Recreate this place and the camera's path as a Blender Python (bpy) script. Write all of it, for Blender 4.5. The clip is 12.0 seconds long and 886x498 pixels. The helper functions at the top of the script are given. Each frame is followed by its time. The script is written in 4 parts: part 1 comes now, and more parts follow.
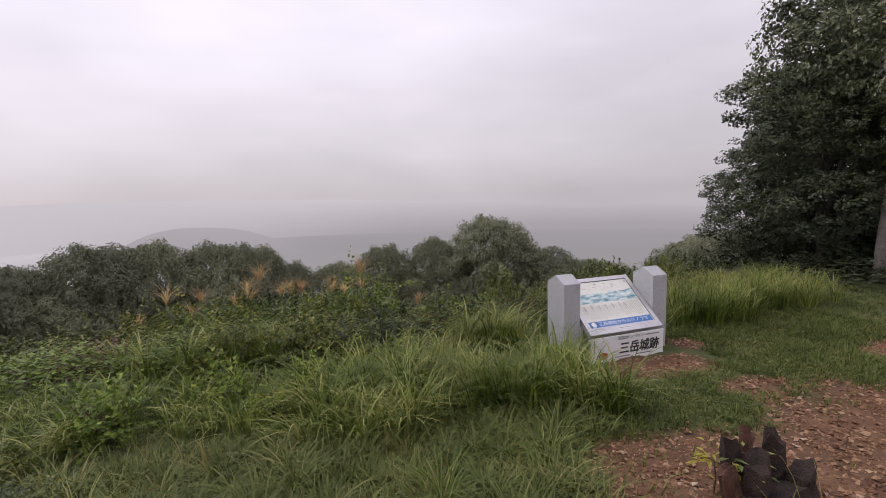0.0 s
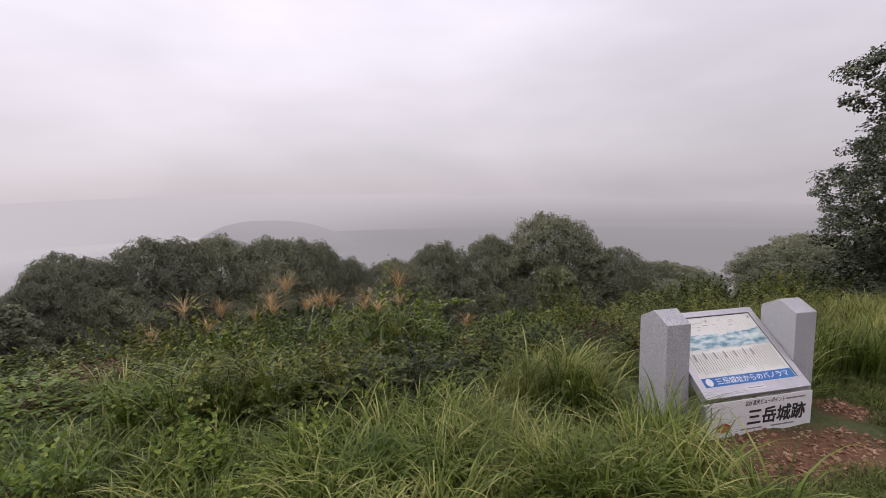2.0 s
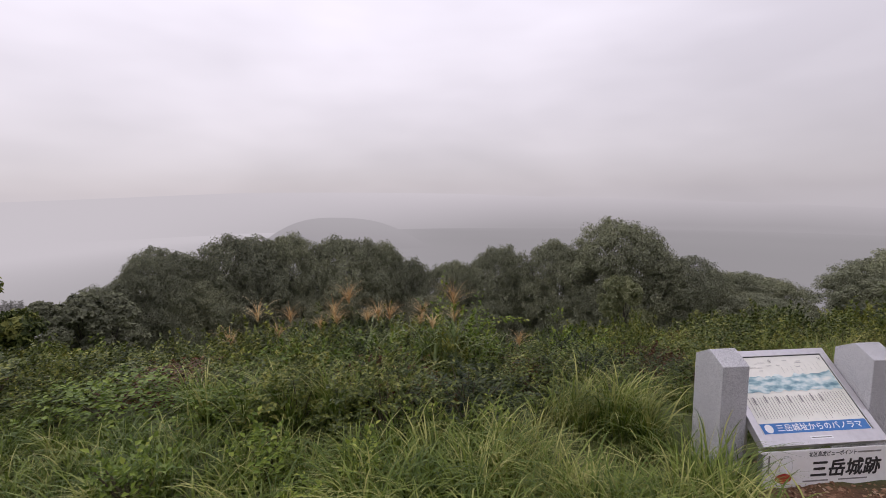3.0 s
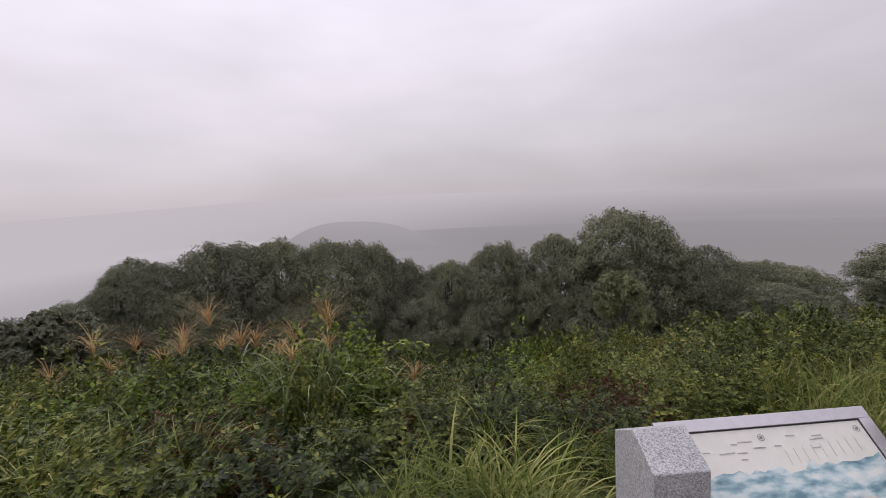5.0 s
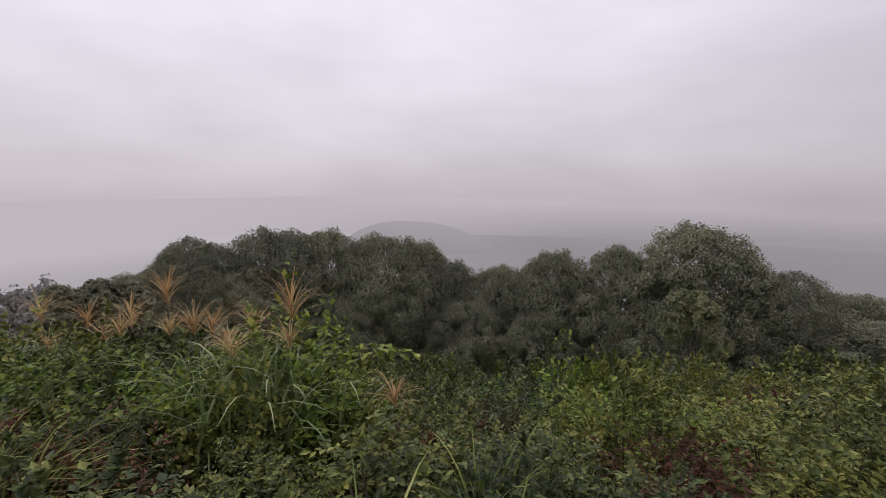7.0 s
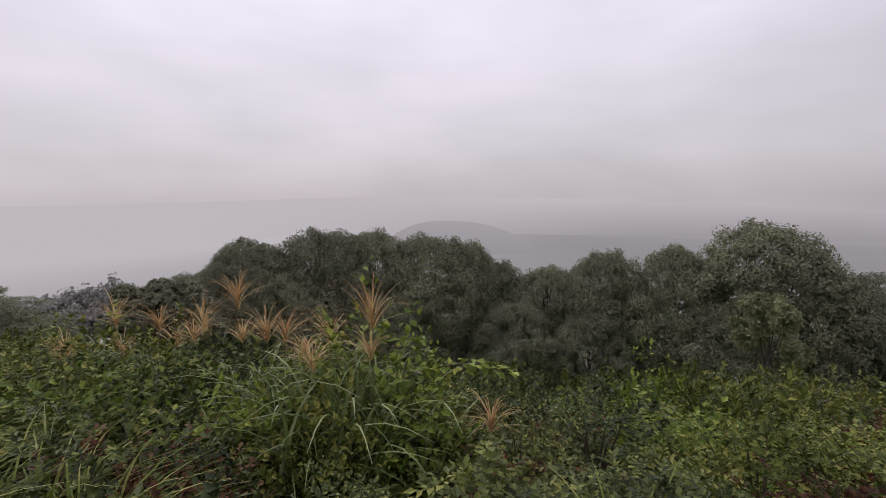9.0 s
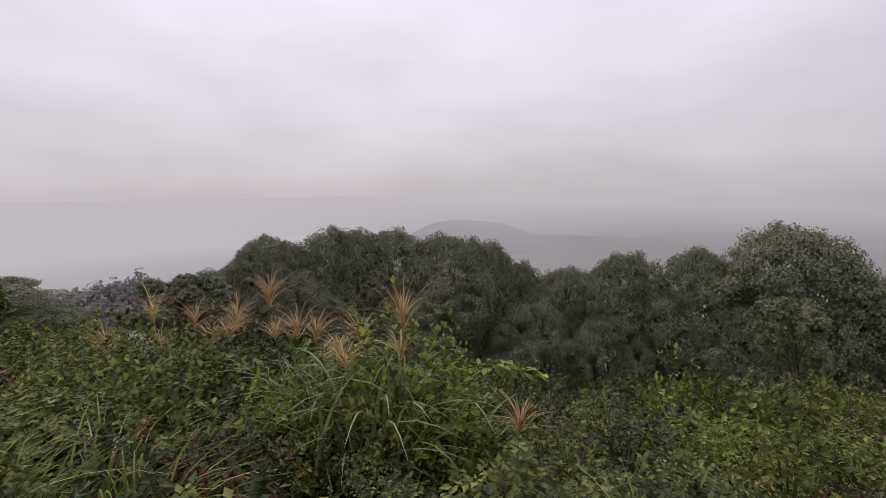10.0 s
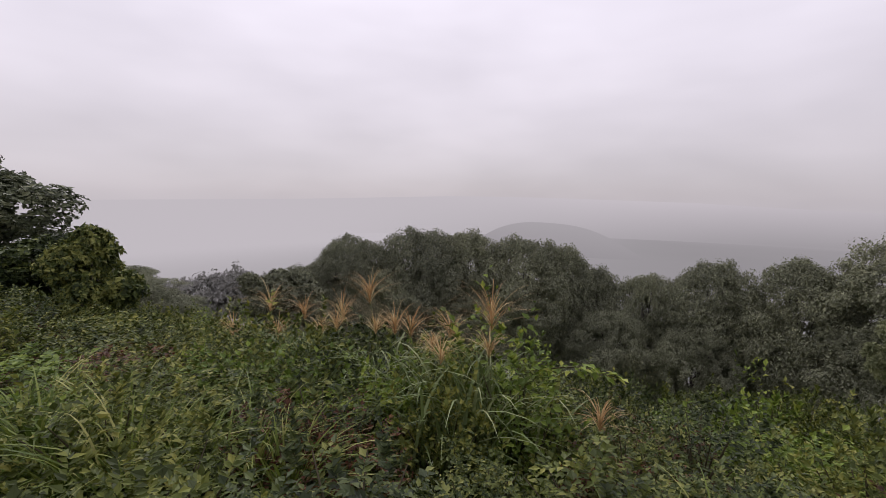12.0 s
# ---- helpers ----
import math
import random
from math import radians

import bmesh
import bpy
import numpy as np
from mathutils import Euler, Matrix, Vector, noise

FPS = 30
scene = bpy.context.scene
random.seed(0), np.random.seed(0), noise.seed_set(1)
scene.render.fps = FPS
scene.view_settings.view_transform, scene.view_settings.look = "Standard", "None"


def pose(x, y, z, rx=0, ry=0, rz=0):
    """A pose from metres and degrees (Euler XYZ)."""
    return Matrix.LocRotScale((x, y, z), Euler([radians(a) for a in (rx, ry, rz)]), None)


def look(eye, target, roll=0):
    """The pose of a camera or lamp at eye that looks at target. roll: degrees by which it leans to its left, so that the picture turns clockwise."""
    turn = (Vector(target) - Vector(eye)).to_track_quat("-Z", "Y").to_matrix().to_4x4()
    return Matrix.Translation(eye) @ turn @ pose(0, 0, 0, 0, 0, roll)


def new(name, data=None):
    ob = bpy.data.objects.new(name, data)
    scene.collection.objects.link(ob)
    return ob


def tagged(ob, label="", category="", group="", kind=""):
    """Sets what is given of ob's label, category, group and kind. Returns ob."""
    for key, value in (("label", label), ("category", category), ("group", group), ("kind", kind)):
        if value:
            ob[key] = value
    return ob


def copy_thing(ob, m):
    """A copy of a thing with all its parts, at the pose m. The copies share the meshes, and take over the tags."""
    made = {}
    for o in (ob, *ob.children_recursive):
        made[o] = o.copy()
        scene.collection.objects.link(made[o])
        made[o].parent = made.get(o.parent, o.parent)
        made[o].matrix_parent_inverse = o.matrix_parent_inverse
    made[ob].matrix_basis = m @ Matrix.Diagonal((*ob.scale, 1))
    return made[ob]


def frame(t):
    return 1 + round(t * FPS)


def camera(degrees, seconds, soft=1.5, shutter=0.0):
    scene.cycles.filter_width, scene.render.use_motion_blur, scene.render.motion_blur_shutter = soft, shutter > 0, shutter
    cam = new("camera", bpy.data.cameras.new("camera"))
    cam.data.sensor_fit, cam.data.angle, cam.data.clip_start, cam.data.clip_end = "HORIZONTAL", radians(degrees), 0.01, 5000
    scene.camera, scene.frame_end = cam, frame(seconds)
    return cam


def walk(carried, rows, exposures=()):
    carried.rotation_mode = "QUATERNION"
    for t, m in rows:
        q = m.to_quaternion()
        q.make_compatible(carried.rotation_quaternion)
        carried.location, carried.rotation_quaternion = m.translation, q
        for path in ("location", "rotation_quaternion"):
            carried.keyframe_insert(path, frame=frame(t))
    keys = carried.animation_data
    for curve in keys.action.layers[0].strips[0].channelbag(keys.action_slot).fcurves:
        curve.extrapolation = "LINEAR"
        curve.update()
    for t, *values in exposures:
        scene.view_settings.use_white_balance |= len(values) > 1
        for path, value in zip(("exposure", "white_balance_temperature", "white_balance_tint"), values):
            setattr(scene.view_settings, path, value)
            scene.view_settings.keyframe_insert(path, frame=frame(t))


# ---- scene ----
# World: x along the information board, y away over the slope, z up; the board's foot is at z = 0.
cam = camera(87.4, 12.0, soft=0.8)
PATH = [
    (0.0, -2.971, -3.850, 1.797, -19.77, -6.61, 1.58),
    (0.5, -2.797, -3.515, 1.750, -16.63, -6.88, 1.04),
    (1.0, -2.739, -3.256, 1.764, -13.75, -6.82, 0.81),
    (1.5, -2.635, -2.936, 1.793, -13.78, -7.01, 0.90),
    (2.0, -2.526, -2.698, 1.854, -12.66, -7.02, 1.36),
    (2.5, -2.568, -2.756, 2.031, -8.10, -7.03, 1.16),
    (3.0, -2.448, -2.825, 2.098, -4.80, -6.95, 0.73),
    (5.0, -0.952, -1.263, 1.826, -2.86, -6.89, 3.21),
    (5.5, -0.378, -0.849, 1.616, -4.26, -6.27, 2.73),
    (6.0, -0.062, -0.664, 1.566, -3.03, -6.21, 1.62),
    (6.5, -0.170, -0.650, 1.587, 1.54, -6.31, 0.34),
    (7.0, -0.582, -0.048, 1.468, 4.29, -6.18, -0.49),
    (7.5, -0.824, 0.174, 1.423, 7.54, -6.45, -0.52),
    (9.5, -0.951, 0.220, 1.477, 10.06, -6.21, 0.01),
    (10.0, -0.998, 0.148, 1.490, 11.58, -6.34, -0.29),
    (10.5, -1.044, 0.064, 1.519, 13.32, -6.32, -0.25),
    (11.0, -1.054, 0.037, 1.527, 14.10, -6.28, -0.27),
    (11.5, -1.042, -0.060, 1.554, 14.32, -6.38, -0.42),
    (12.0, -1.030, -0.200, 1.580, 20.60, -6.30, -0.85),
]


def carried_pose(x, y, z, yaw, pitch, lean):
    return pose(x, y, z, 0, 0, yaw) @ pose(0, 0, 0, 90 + pitch) @ pose(0, 0, 0, 0, 0, -lean)


walk(cam, [(t, carried_pose(*row)) for t, *row in PATH],
     exposures=((0.0, 0.16), (3.0, 0.12), (5.0, 0.02), (8.0, -0.06), (12.0, 0.0)))

# ---- light ----
world = bpy.data.worlds.new("overcast_sky")
scene.world = world
world.use_nodes = True
wn, wl = world.node_tree.nodes, world.node_tree.links
wn.clear()
w_out, w_bg = wn.new("ShaderNodeOutputWorld"), wn.new("ShaderNodeBackground")
w_sky = wn.new("ShaderNodeTexSky")
w_sky.sky_type, w_sky.sun_disc = "NISHITA", False
w_sky.sun_elevation, w_sky.sun_rotation = radians(48), radians(-25)
w_co, w_sep = wn.new("ShaderNodeTexCoord"), wn.new("ShaderNodeSeparateXYZ")
wl.new(w_co.outputs["Generated"], w_sep.inputs[0])
w_ramp = wn.new("ShaderNodeValToRGB")
w_map = wn.new("ShaderNodeMapRange")
w_map.inputs["From Min"].default_value, w_map.inputs["From Max"].default_value = -0.1, 0.6
wl.new(w_sep.outputs["Z"], w_map.inputs["Value"])
SKY_STOPS = ((0.0, (0.56, 0.52, 0.57)), (0.15, (0.57, 0.525, 0.57)), (0.30, (0.70, 0.645, 0.705)), (0.60, (0.88, 0.82, 0.925)), (1.0, (0.94, 0.88, 1.03)))
for i, (at, col) in enumerate(SKY_STOPS):
    e = w_ramp.color_ramp.elements[i] if i < 2 else w_ramp.color_ramp.elements.new(at)
    e.position, e.color = at, (*col, 1)
w_noise = wn.new("ShaderNodeTexNoise")
w_noise.inputs["Scale"].default_value, w_noise.inputs["Detail"].default_value = 2.2, 3.0
w_stretch = wn.new("ShaderNodeMapping")
w_stretch.inputs["Scale"].default_value = (1.0, 1.0, 3.0)
wl.new(w_co.outputs["Generated"], w_stretch.inputs["Vector"])
wl.new(w_stretch.outputs[0], w_noise.inputs["Vector"])
w_cloud = wn.new("ShaderNodeMapRange")
w_cloud.inputs["From Min"].default_value, w_cloud.inputs["From Max"].default_value = 0.3, 0.7
w_cloud.inputs["To Min"].default_value, w_cloud.inputs["To Max"].default_value = 0.90, 1.10
wl.new(w_noise.outputs["Fac"], w_cloud.inputs["Value"])
wl.new(w_map.outputs[0], w_ramp.inputs[0])
w_mul = wn.new("ShaderNodeVectorMath")
w_mul.operation = "SCALE"
wl.new(w_ramp.outputs[0], w_mul.inputs[0])
w_dot = wn.new("ShaderNodeVectorMath")
w_dot.operation = "DOT_PRODUCT"
w_dot.inputs[1].default_value = (-0.55, 0.50, 0.67)
wl.new(w_co.outputs["Generated"], w_dot.inputs[0])
w_glow = wn.new("ShaderNodeMapRange")
w_glow.inputs["From Min"].default_value, w_glow.inputs["From Max"].default_value = -0.2, 1.0
w_glow.inputs["To Min"].default_value, w_glow.inputs["To Max"].default_value = 0.80, 1.07
wl.new(w_dot.outputs["Value"], w_glow.inputs["Value"])
w_both = wn.new("ShaderNodeMath")
w_both.operation = "MULTIPLY"
wl.new(w_cloud.outputs[0], w_both.inputs[0])
wl.new(w_glow.outputs[0], w_both.inputs[1])
wl.new(w_both.outputs[0], w_mul.inputs["Scale"])
w_dim = wn.new("ShaderNodeVectorMath")
w_dim.operation = "SCALE"
w_dim.inputs["Scale"].default_value = 0.10
wl.new(w_sky.outputs[0], w_dim.inputs[0])
w_mix = wn.new("ShaderNodeMix")
w_mix.data_type = "RGBA"
w_mix.inputs["Factor"].default_value = 0.95
wl.new(w_dim.outputs[0], w_mix.inputs["A"])
wl.new(w_mul.outputs[0], w_mix.inputs["B"])
wl.new(w_mix.outputs["Result"], w_bg.inputs["Color"])
w_bg.inputs["Strength"].default_value = 1.0
wl.new(w_bg.outputs[0], w_out.inputs[0])

sun = new("sun", bpy.data.lights.new("sun", "SUN"))
sun.data.energy, sun.data.angle, sun.data.color = 1.1, radians(30), (1.0, 0.97, 0.93)
sun.matrix_world = look((-20, 30, 45), (0, 0, 0))


# ---- materials ----
def make_material(name, build):
    mat = bpy.data.materials.new(name)
    mat.use_nodes = True
    nodes, links = mat.node_tree.nodes, mat.node_tree.links
    build(nodes, links, nodes["Principled BSDF"], nodes["Material Output"])
    return mat


def ramp_node(nodes, stops):
    r = nodes.new("ShaderNodeValToRGB")
    for i, (at, col) in enumerate(stops):
        e = r.color_ramp.elements[i] if i < 2 else r.color_ramp.elements.new(at)
        e.position, e.color = at, (*col, 1)
    return r


def leaf_material(name, stops, rough=0.5, through_light=0.25, patch=0.9, spread=0.25, swing=0.9):
    """Foliage: every leaf its own tint, soft patches of lighter and darker growth."""
    def build(nodes, links, bsdf, out):
        geo, tex = nodes.new("ShaderNodeNewGeometry"), nodes.new("ShaderNodeTexNoise")
        info = nodes.new("ShaderNodeObjectInfo")
        tex.inputs["Scale"].default_value, tex.inputs["Detail"].default_value = patch, 4.0
        links.new(geo.outputs["Position"], tex.inputs["Vector"])
        add = nodes.new("ShaderNodeMath")
        add.operation = "MULTIPLY_ADD"
        add.inputs[1].default_value = 0.62
        links.new(geo.outputs["Random Per Island"], add.inputs[0])
        half = nodes.new("ShaderNodeMath")
        half.operation = "MULTIPLY_ADD"
        half.inputs[1].default_value = swing
        half.inputs[2].default_value = 0.19 - 0.5 * swing
        links.new(tex.outputs["Fac"], half.inputs[0])
        links.new(half.outputs[0], add.inputs[2])
        more = nodes.new("ShaderNodeMath")
        more.operation = "MULTIPLY_ADD"
        more.inputs[1].default_value = spread
        links.new(info.outputs["Random"], more.inputs[0])
        links.new(add.outputs[0], more.inputs[2])
        r = ramp_node(nodes, stops)
        links.new(more.outputs[0], r.inputs[0])
        links.new(r.outputs[0], bsdf.inputs["Base Color"])
        bsdf.inputs["Roughness"].default_value = rough
        bsdf.inputs["Specular IOR Level"].default_value = 0.22
        trans = nodes.new("ShaderNodeBsdfTranslucent")
        links.new(r.outputs[0], trans.inputs["Color"])
        mix = nodes.new("ShaderNodeMixShader")
        mix.inputs[0].default_value = through_light
        links.new(bsdf.outputs[0], mix.inputs[1])
        links.new(trans.outputs[0], mix.inputs[2])
        links.new(mix.outputs[0], out.inputs["Surface"])
    return make_material(name, build)


def plain_material(name, a, b, scale, rough, bump=0.0, metal=0.0, detail=6.0):
    """Two tones mixed by noise at two scales, with fine relief."""
    def build(nodes, links, bsdf, out):
        co, n1, n2 = nodes.new("ShaderNodeTexCoord"), nodes.new("ShaderNodeTexNoise"), nodes.new("ShaderNodeTexNoise")
        n1.inputs["Scale"].default_value, n1.inputs["Detail"].default_value = scale, detail
        n2.inputs["Scale"].default_value, n2.inputs["Detail"].default_value = scale * 9, 3.0
        links.new(co.outputs["Object"], n1.inputs["Vector"])
        links.new(co.outputs["Object"], n2.inputs["Vector"])
        m = nodes.new("ShaderNodeMath")
        m.operation = "MULTIPLY_ADD"
        m.inputs[1].default_value = 0.5
        links.new(n2.outputs["Fac"], m.inputs[0])
        h = nodes.new("ShaderNodeMath")
        h.operation = "MULTIPLY"
        h.inputs[1].default_value = 0.5
        links.new(n1.outputs["Fac"], h.inputs[0])
        links.new(h.outputs[0], m.inputs[2])
        r = ramp_node(nodes, ((0.35, a), (0.65, b)))
        links.new(m.outputs[0], r.inputs[0])
        links.new(r.outputs[0], bsdf.inputs["Base Color"])
        bsdf.inputs["Roughness"].default_value, bsdf.inputs["Metallic"].default_value = rough, metal
        if bump:
            bp = nodes.new("ShaderNodeBump")
            bp.inputs["Strength"].default_value, bp.inputs["Distance"].default_value = bump, 0.02
            links.new(m.outputs[0], bp.inputs["Height"])
            links.new(bp.outputs[0], bsdf.inputs["Normal"])
    return make_material(name, build)


def granite(nodes, links, bsdf, out):
    co, v, n = nodes.new("ShaderNodeTexCoord"), nodes.new("ShaderNodeTexVoronoi"), nodes.new("ShaderNodeTexNoise")
    v.inputs["Scale"].default_value = 260
    n.inputs["Scale"].default_value, n.inputs["Detail"].default_value = 4.0, 5.0
    links.new(co.outputs["Object"], v.inputs["Vector"])
    links.new(co.outputs["Object"], n.inputs["Vector"])
    sep = nodes.new("ShaderNodeSeparateColor")
    links.new(v.outputs["Color"], sep.inputs[0])
    r = ramp_node(nodes, ((0.0, (0.22, 0.22, 0.23)), (0.25, (0.40, 0.395, 0.41)), (0.55, (0.56, 0.55, 0.565)), (1.0, (0.74, 0.73, 0.74))))
    links.new(sep.outputs[0], r.inputs[0])
    mix = nodes.new("ShaderNodeMix")
    mix.data_type, mix.blend_type = "RGBA", "MULTIPLY"
    mix.inputs["Factor"].default_value = 0.35
    links.new(r.outputs[0], mix.inputs["A"])
    links.new(n.outputs["Fac"], mix.inputs["B"])
    links.new(mix.outputs["Result"], bsdf.inputs["Base Color"])
    bsdf.inputs["Roughness"].default_value = 0.55
    bp = nodes.new("ShaderNodeBump")
    bp.inputs["Strength"].default_value, bp.inputs["Distance"].default_value = 0.25, 0.002
    links.new(sep.outputs[0], bp.inputs["Height"])
    links.new(bp.outputs[0], bsdf.inputs["Normal"])


def soil(nodes, links, bsdf, out):
    """Red-brown hill soil where it lies bare, dark litter under the growth."""
    at, geo = nodes.new("ShaderNodeAttribute"), nodes.new("ShaderNodeNewGeometry")
    at.attribute_name = "bare"
    n1, n2 = nodes.new("ShaderNodeTexNoise"), nodes.new("ShaderNodeTexNoise")
    n1.inputs["Scale"].default_value, n1.inputs["Detail"].default_value = 3.0, 8.0
    n2.inputs["Scale"].default_value, n2.inputs["Detail"].default_value = 45.0, 4.0
    links.new(geo.outputs["Position"], n1.inputs["Vector"])
    links.new(geo.outputs["Position"], n2.inputs["Vector"])
    red = ramp_node(nodes, ((0.3, (0.046, 0.020, 0.009)), (0.5, (0.108, 0.050, 0.023)), (0.72, (0.19, 0.100, 0.047))))
    dark = ramp_node(nodes, ((0.3, (0.030, 0.038, 0.010)), (0.55, (0.070, 0.085, 0.020)), (0.75, (0.12, 0.115, 0.038))))
    av = nodes.new("ShaderNodeMath")
    av.operation = "MULTIPLY_ADD"
    av.inputs[1].default_value = 0.5
    links.new(n2.outputs["Fac"], av.inputs[0])
    hv = nodes.new("ShaderNodeMath")
    hv.operation = "MULTIPLY"
    hv.inputs[1].default_value = 0.5
    links.new(n1.outputs["Fac"], hv.inputs[0])
    links.new(hv.outputs[0], av.inputs[2])
    links.new(av.outputs[0], red.inputs[0])
    links.new(av.outputs[0], dark.inputs[0])
    mix = nodes.new("ShaderNodeMix")
    mix.data_type = "RGBA"
    links.new(at.outputs["Fac"], mix.inputs["Factor"])
    links.new(dark.outputs[0], mix.inputs["A"])
    links.new(red.outputs[0], mix.inputs["B"])
    links.new(mix.outputs["Result"], bsdf.inputs["Base Color"])
    bsdf.inputs["Roughness"].default_value = 0.9
    bp = nodes.new("ShaderNodeBump")
    bp.inputs["Strength"].default_value, bp.inputs["Distance"].default_value = 0.6, 0.02
    links.new(av.outputs[0], bp.inputs["Height"])
    links.new(bp.outputs[0], bsdf.inputs["Normal"])


def hazed_distance_material(name, low, high, z0, z1, rough_scale=0.004, x0=-900, x1=450):
    """Hills and valley beyond fifty metres: plain glowing backdrop, cloud haze painted in."""
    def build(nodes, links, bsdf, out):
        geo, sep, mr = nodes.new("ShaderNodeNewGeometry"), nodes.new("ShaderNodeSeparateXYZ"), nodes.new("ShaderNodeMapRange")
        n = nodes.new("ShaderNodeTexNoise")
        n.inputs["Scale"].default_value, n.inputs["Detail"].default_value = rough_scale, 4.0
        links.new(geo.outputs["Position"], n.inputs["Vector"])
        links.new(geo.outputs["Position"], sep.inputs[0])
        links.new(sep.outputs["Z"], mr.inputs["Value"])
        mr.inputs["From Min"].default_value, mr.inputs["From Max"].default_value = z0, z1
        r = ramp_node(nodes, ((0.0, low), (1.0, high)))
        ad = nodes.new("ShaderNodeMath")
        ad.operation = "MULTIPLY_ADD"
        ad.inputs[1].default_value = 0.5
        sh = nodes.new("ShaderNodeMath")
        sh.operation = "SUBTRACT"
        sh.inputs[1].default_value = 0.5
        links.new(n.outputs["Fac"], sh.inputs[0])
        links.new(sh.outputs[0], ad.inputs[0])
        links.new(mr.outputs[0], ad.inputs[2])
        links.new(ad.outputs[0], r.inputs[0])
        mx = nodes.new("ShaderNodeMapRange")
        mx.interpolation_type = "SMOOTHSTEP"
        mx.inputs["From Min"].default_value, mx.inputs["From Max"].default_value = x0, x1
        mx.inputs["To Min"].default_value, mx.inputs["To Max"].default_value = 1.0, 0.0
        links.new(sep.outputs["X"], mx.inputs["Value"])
        # painted haze: the colour pales to cloud grey towards -x
        haze_tint = nodes.new("ShaderNodeMix")
        haze_tint.data_type = "RGBA"
        haze_tint.inputs["B"].default_value = (0.535, 0.495, 0.535, 1)
        links.new(mx.outputs[0], haze_tint.inputs["Factor"])
        links.new(r.outputs[0], haze_tint.inputs["A"])
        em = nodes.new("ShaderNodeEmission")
        links.new(haze_tint.outputs["Result"], em.inputs["Color"])
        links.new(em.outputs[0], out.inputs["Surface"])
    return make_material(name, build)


SHRUB_A = leaf_material("shrub_leaf_mid", ((0, (0.0144, 0.0208, 0.0064)), (0.4, (0.0576, 0.0768, 0.0176)), (0.75, (0.136, 0.164, 0.0336)), (1, (0.28, 0.276, 0.0624))), patch=2.4, spread=0.34, swing=1.35, through_light=0.16)
SHRUB_B = leaf_material("shrub_leaf_deep", ((0, (0.0115, 0.018, 0.0082)), (0.45, (0.0426, 0.0607, 0.0197)), (0.8, (0.1148, 0.1435, 0.0394)), (1, (0.246, 0.2542, 0.0697))), patch=2.4, spread=0.34, swing=1.35, through_light=0.16)
SHRUB_C = leaf_material("vine_leaf_bright", ((0, (0.034, 0.0553, 0.0102)), (0.5, (0.1062, 0.1615, 0.0255)), (0.85, (0.2125, 0.2805, 0.0425)), (1, (0.34, 0.374, 0.0723))))
RUSSET = leaf_material("russet_leaf", ((0, (0.020, 0.014, 0.007)), (0.5, (0.075, 0.032, 0.016)), (0.85, (0.140, 0.055, 0.026)), (1, (0.190, 0.120, 0.040))))
# Leaves on the slope, lightened and greyed: distance haze is in their colour.
OAK_HAZED = leaf_material("hazed_oak_leaf", ((0, (0.125, 0.129, 0.096)), (0.5, (0.194, 0.203, 0.138)), (0.9, (0.262, 0.272, 0.170)), (1, (0.310, 0.312, 0.190))), rough=0.95, through_light=0.2, patch=0.25)
# Paler still: cloud haze painted into the leaves of the farthest trees.
OAK_PALE_HAZE = leaf_material("pale_hazed_oak_leaf", ((0.0, (0.25, 0.245, 0.225)), (1.0, (0.36, 0.352, 0.325))), rough=0.8, through_light=0.3, patch=0.2)
SAPLING_LEAF = leaf_material("sapling_leaf", ((0.0, (0.0839, 0.0957, 0.0515)), (0.5, (0.1845, 0.2028, 0.103)), (1.0, (0.3354, 0.3432, 0.183))), patch=1.2)
HOLM = leaf_material("dark_evergreen_leaf", ((0, (0.0285, 0.0342, 0.0228)), (0.5, (0.076, 0.0893, 0.0513)), (0.9, (0.152, 0.171, 0.095)), (1, (0.247, 0.2612, 0.152))), rough=0.42, through_light=0.10, patch=0.6)
# Near-black green: the shade under the canopy is painted into these leaves.
CANOPY_SHADE_LEAF = leaf_material("leaf_painted_canopy_shade", ((0, (0.014, 0.018, 0.010)), (0.6, (0.034, 0.042, 0.022)), (1, (0.070, 0.080, 0.042))), rough=0.6, through_light=0.08)
GRASS_TALL = leaf_material("tall_grass_blade", ((0, (0.0198, 0.036, 0.0063)), (0.42, (0.0738, 0.1134, 0.0171)), (0.8, (0.18, 0.2295, 0.0396)), (1, (0.387, 0.378, 0.126))), rough=0.45, patch=2.0, swing=1.2)
GRASS_TURF = leaf_material("turf_blade", ((0, (0.040, 0.058, 0.014)), (0.5, (0.100, 0.130, 0.030)), (0.85, (0.175, 0.195, 0.055)), (1, (0.330, 0.280, 0.120))), rough=0.55, patch=1.6)
GRASS_SEED = leaf_material("seeding_grass_blade", ((0.0, (0.085, 0.105, 0.025)), (0.5, (0.190, 0.205, 0.050)), (1.0, (0.38, 0.36, 0.12))), rough=0.55, patch=2.0)
GRASS_DRY = leaf_material("dry_grass_blade", ((0.0, (0.10, 0.085, 0.03)), (0.5, (0.22, 0.19, 0.06)), (1.0, (0.38, 0.31, 0.12))), rough=0.6, patch=1.0)
REED = leaf_material("pampas_blade", ((0, (0.050, 0.075, 0.022)), (0.5, (0.150, 0.200, 0.065)), (1, (0.400, 0.440, 0.220))), rough=0.4)
PLUME = leaf_material("pampas_plume_strand", ((0, (0.2346, 0.1155, 0.053)), (0.45, (0.4794, 0.3025, 0.1378)), (1, (0.7344, 0.616, 0.3392))), rough=0.7, through_light=0.4, patch=3.0)
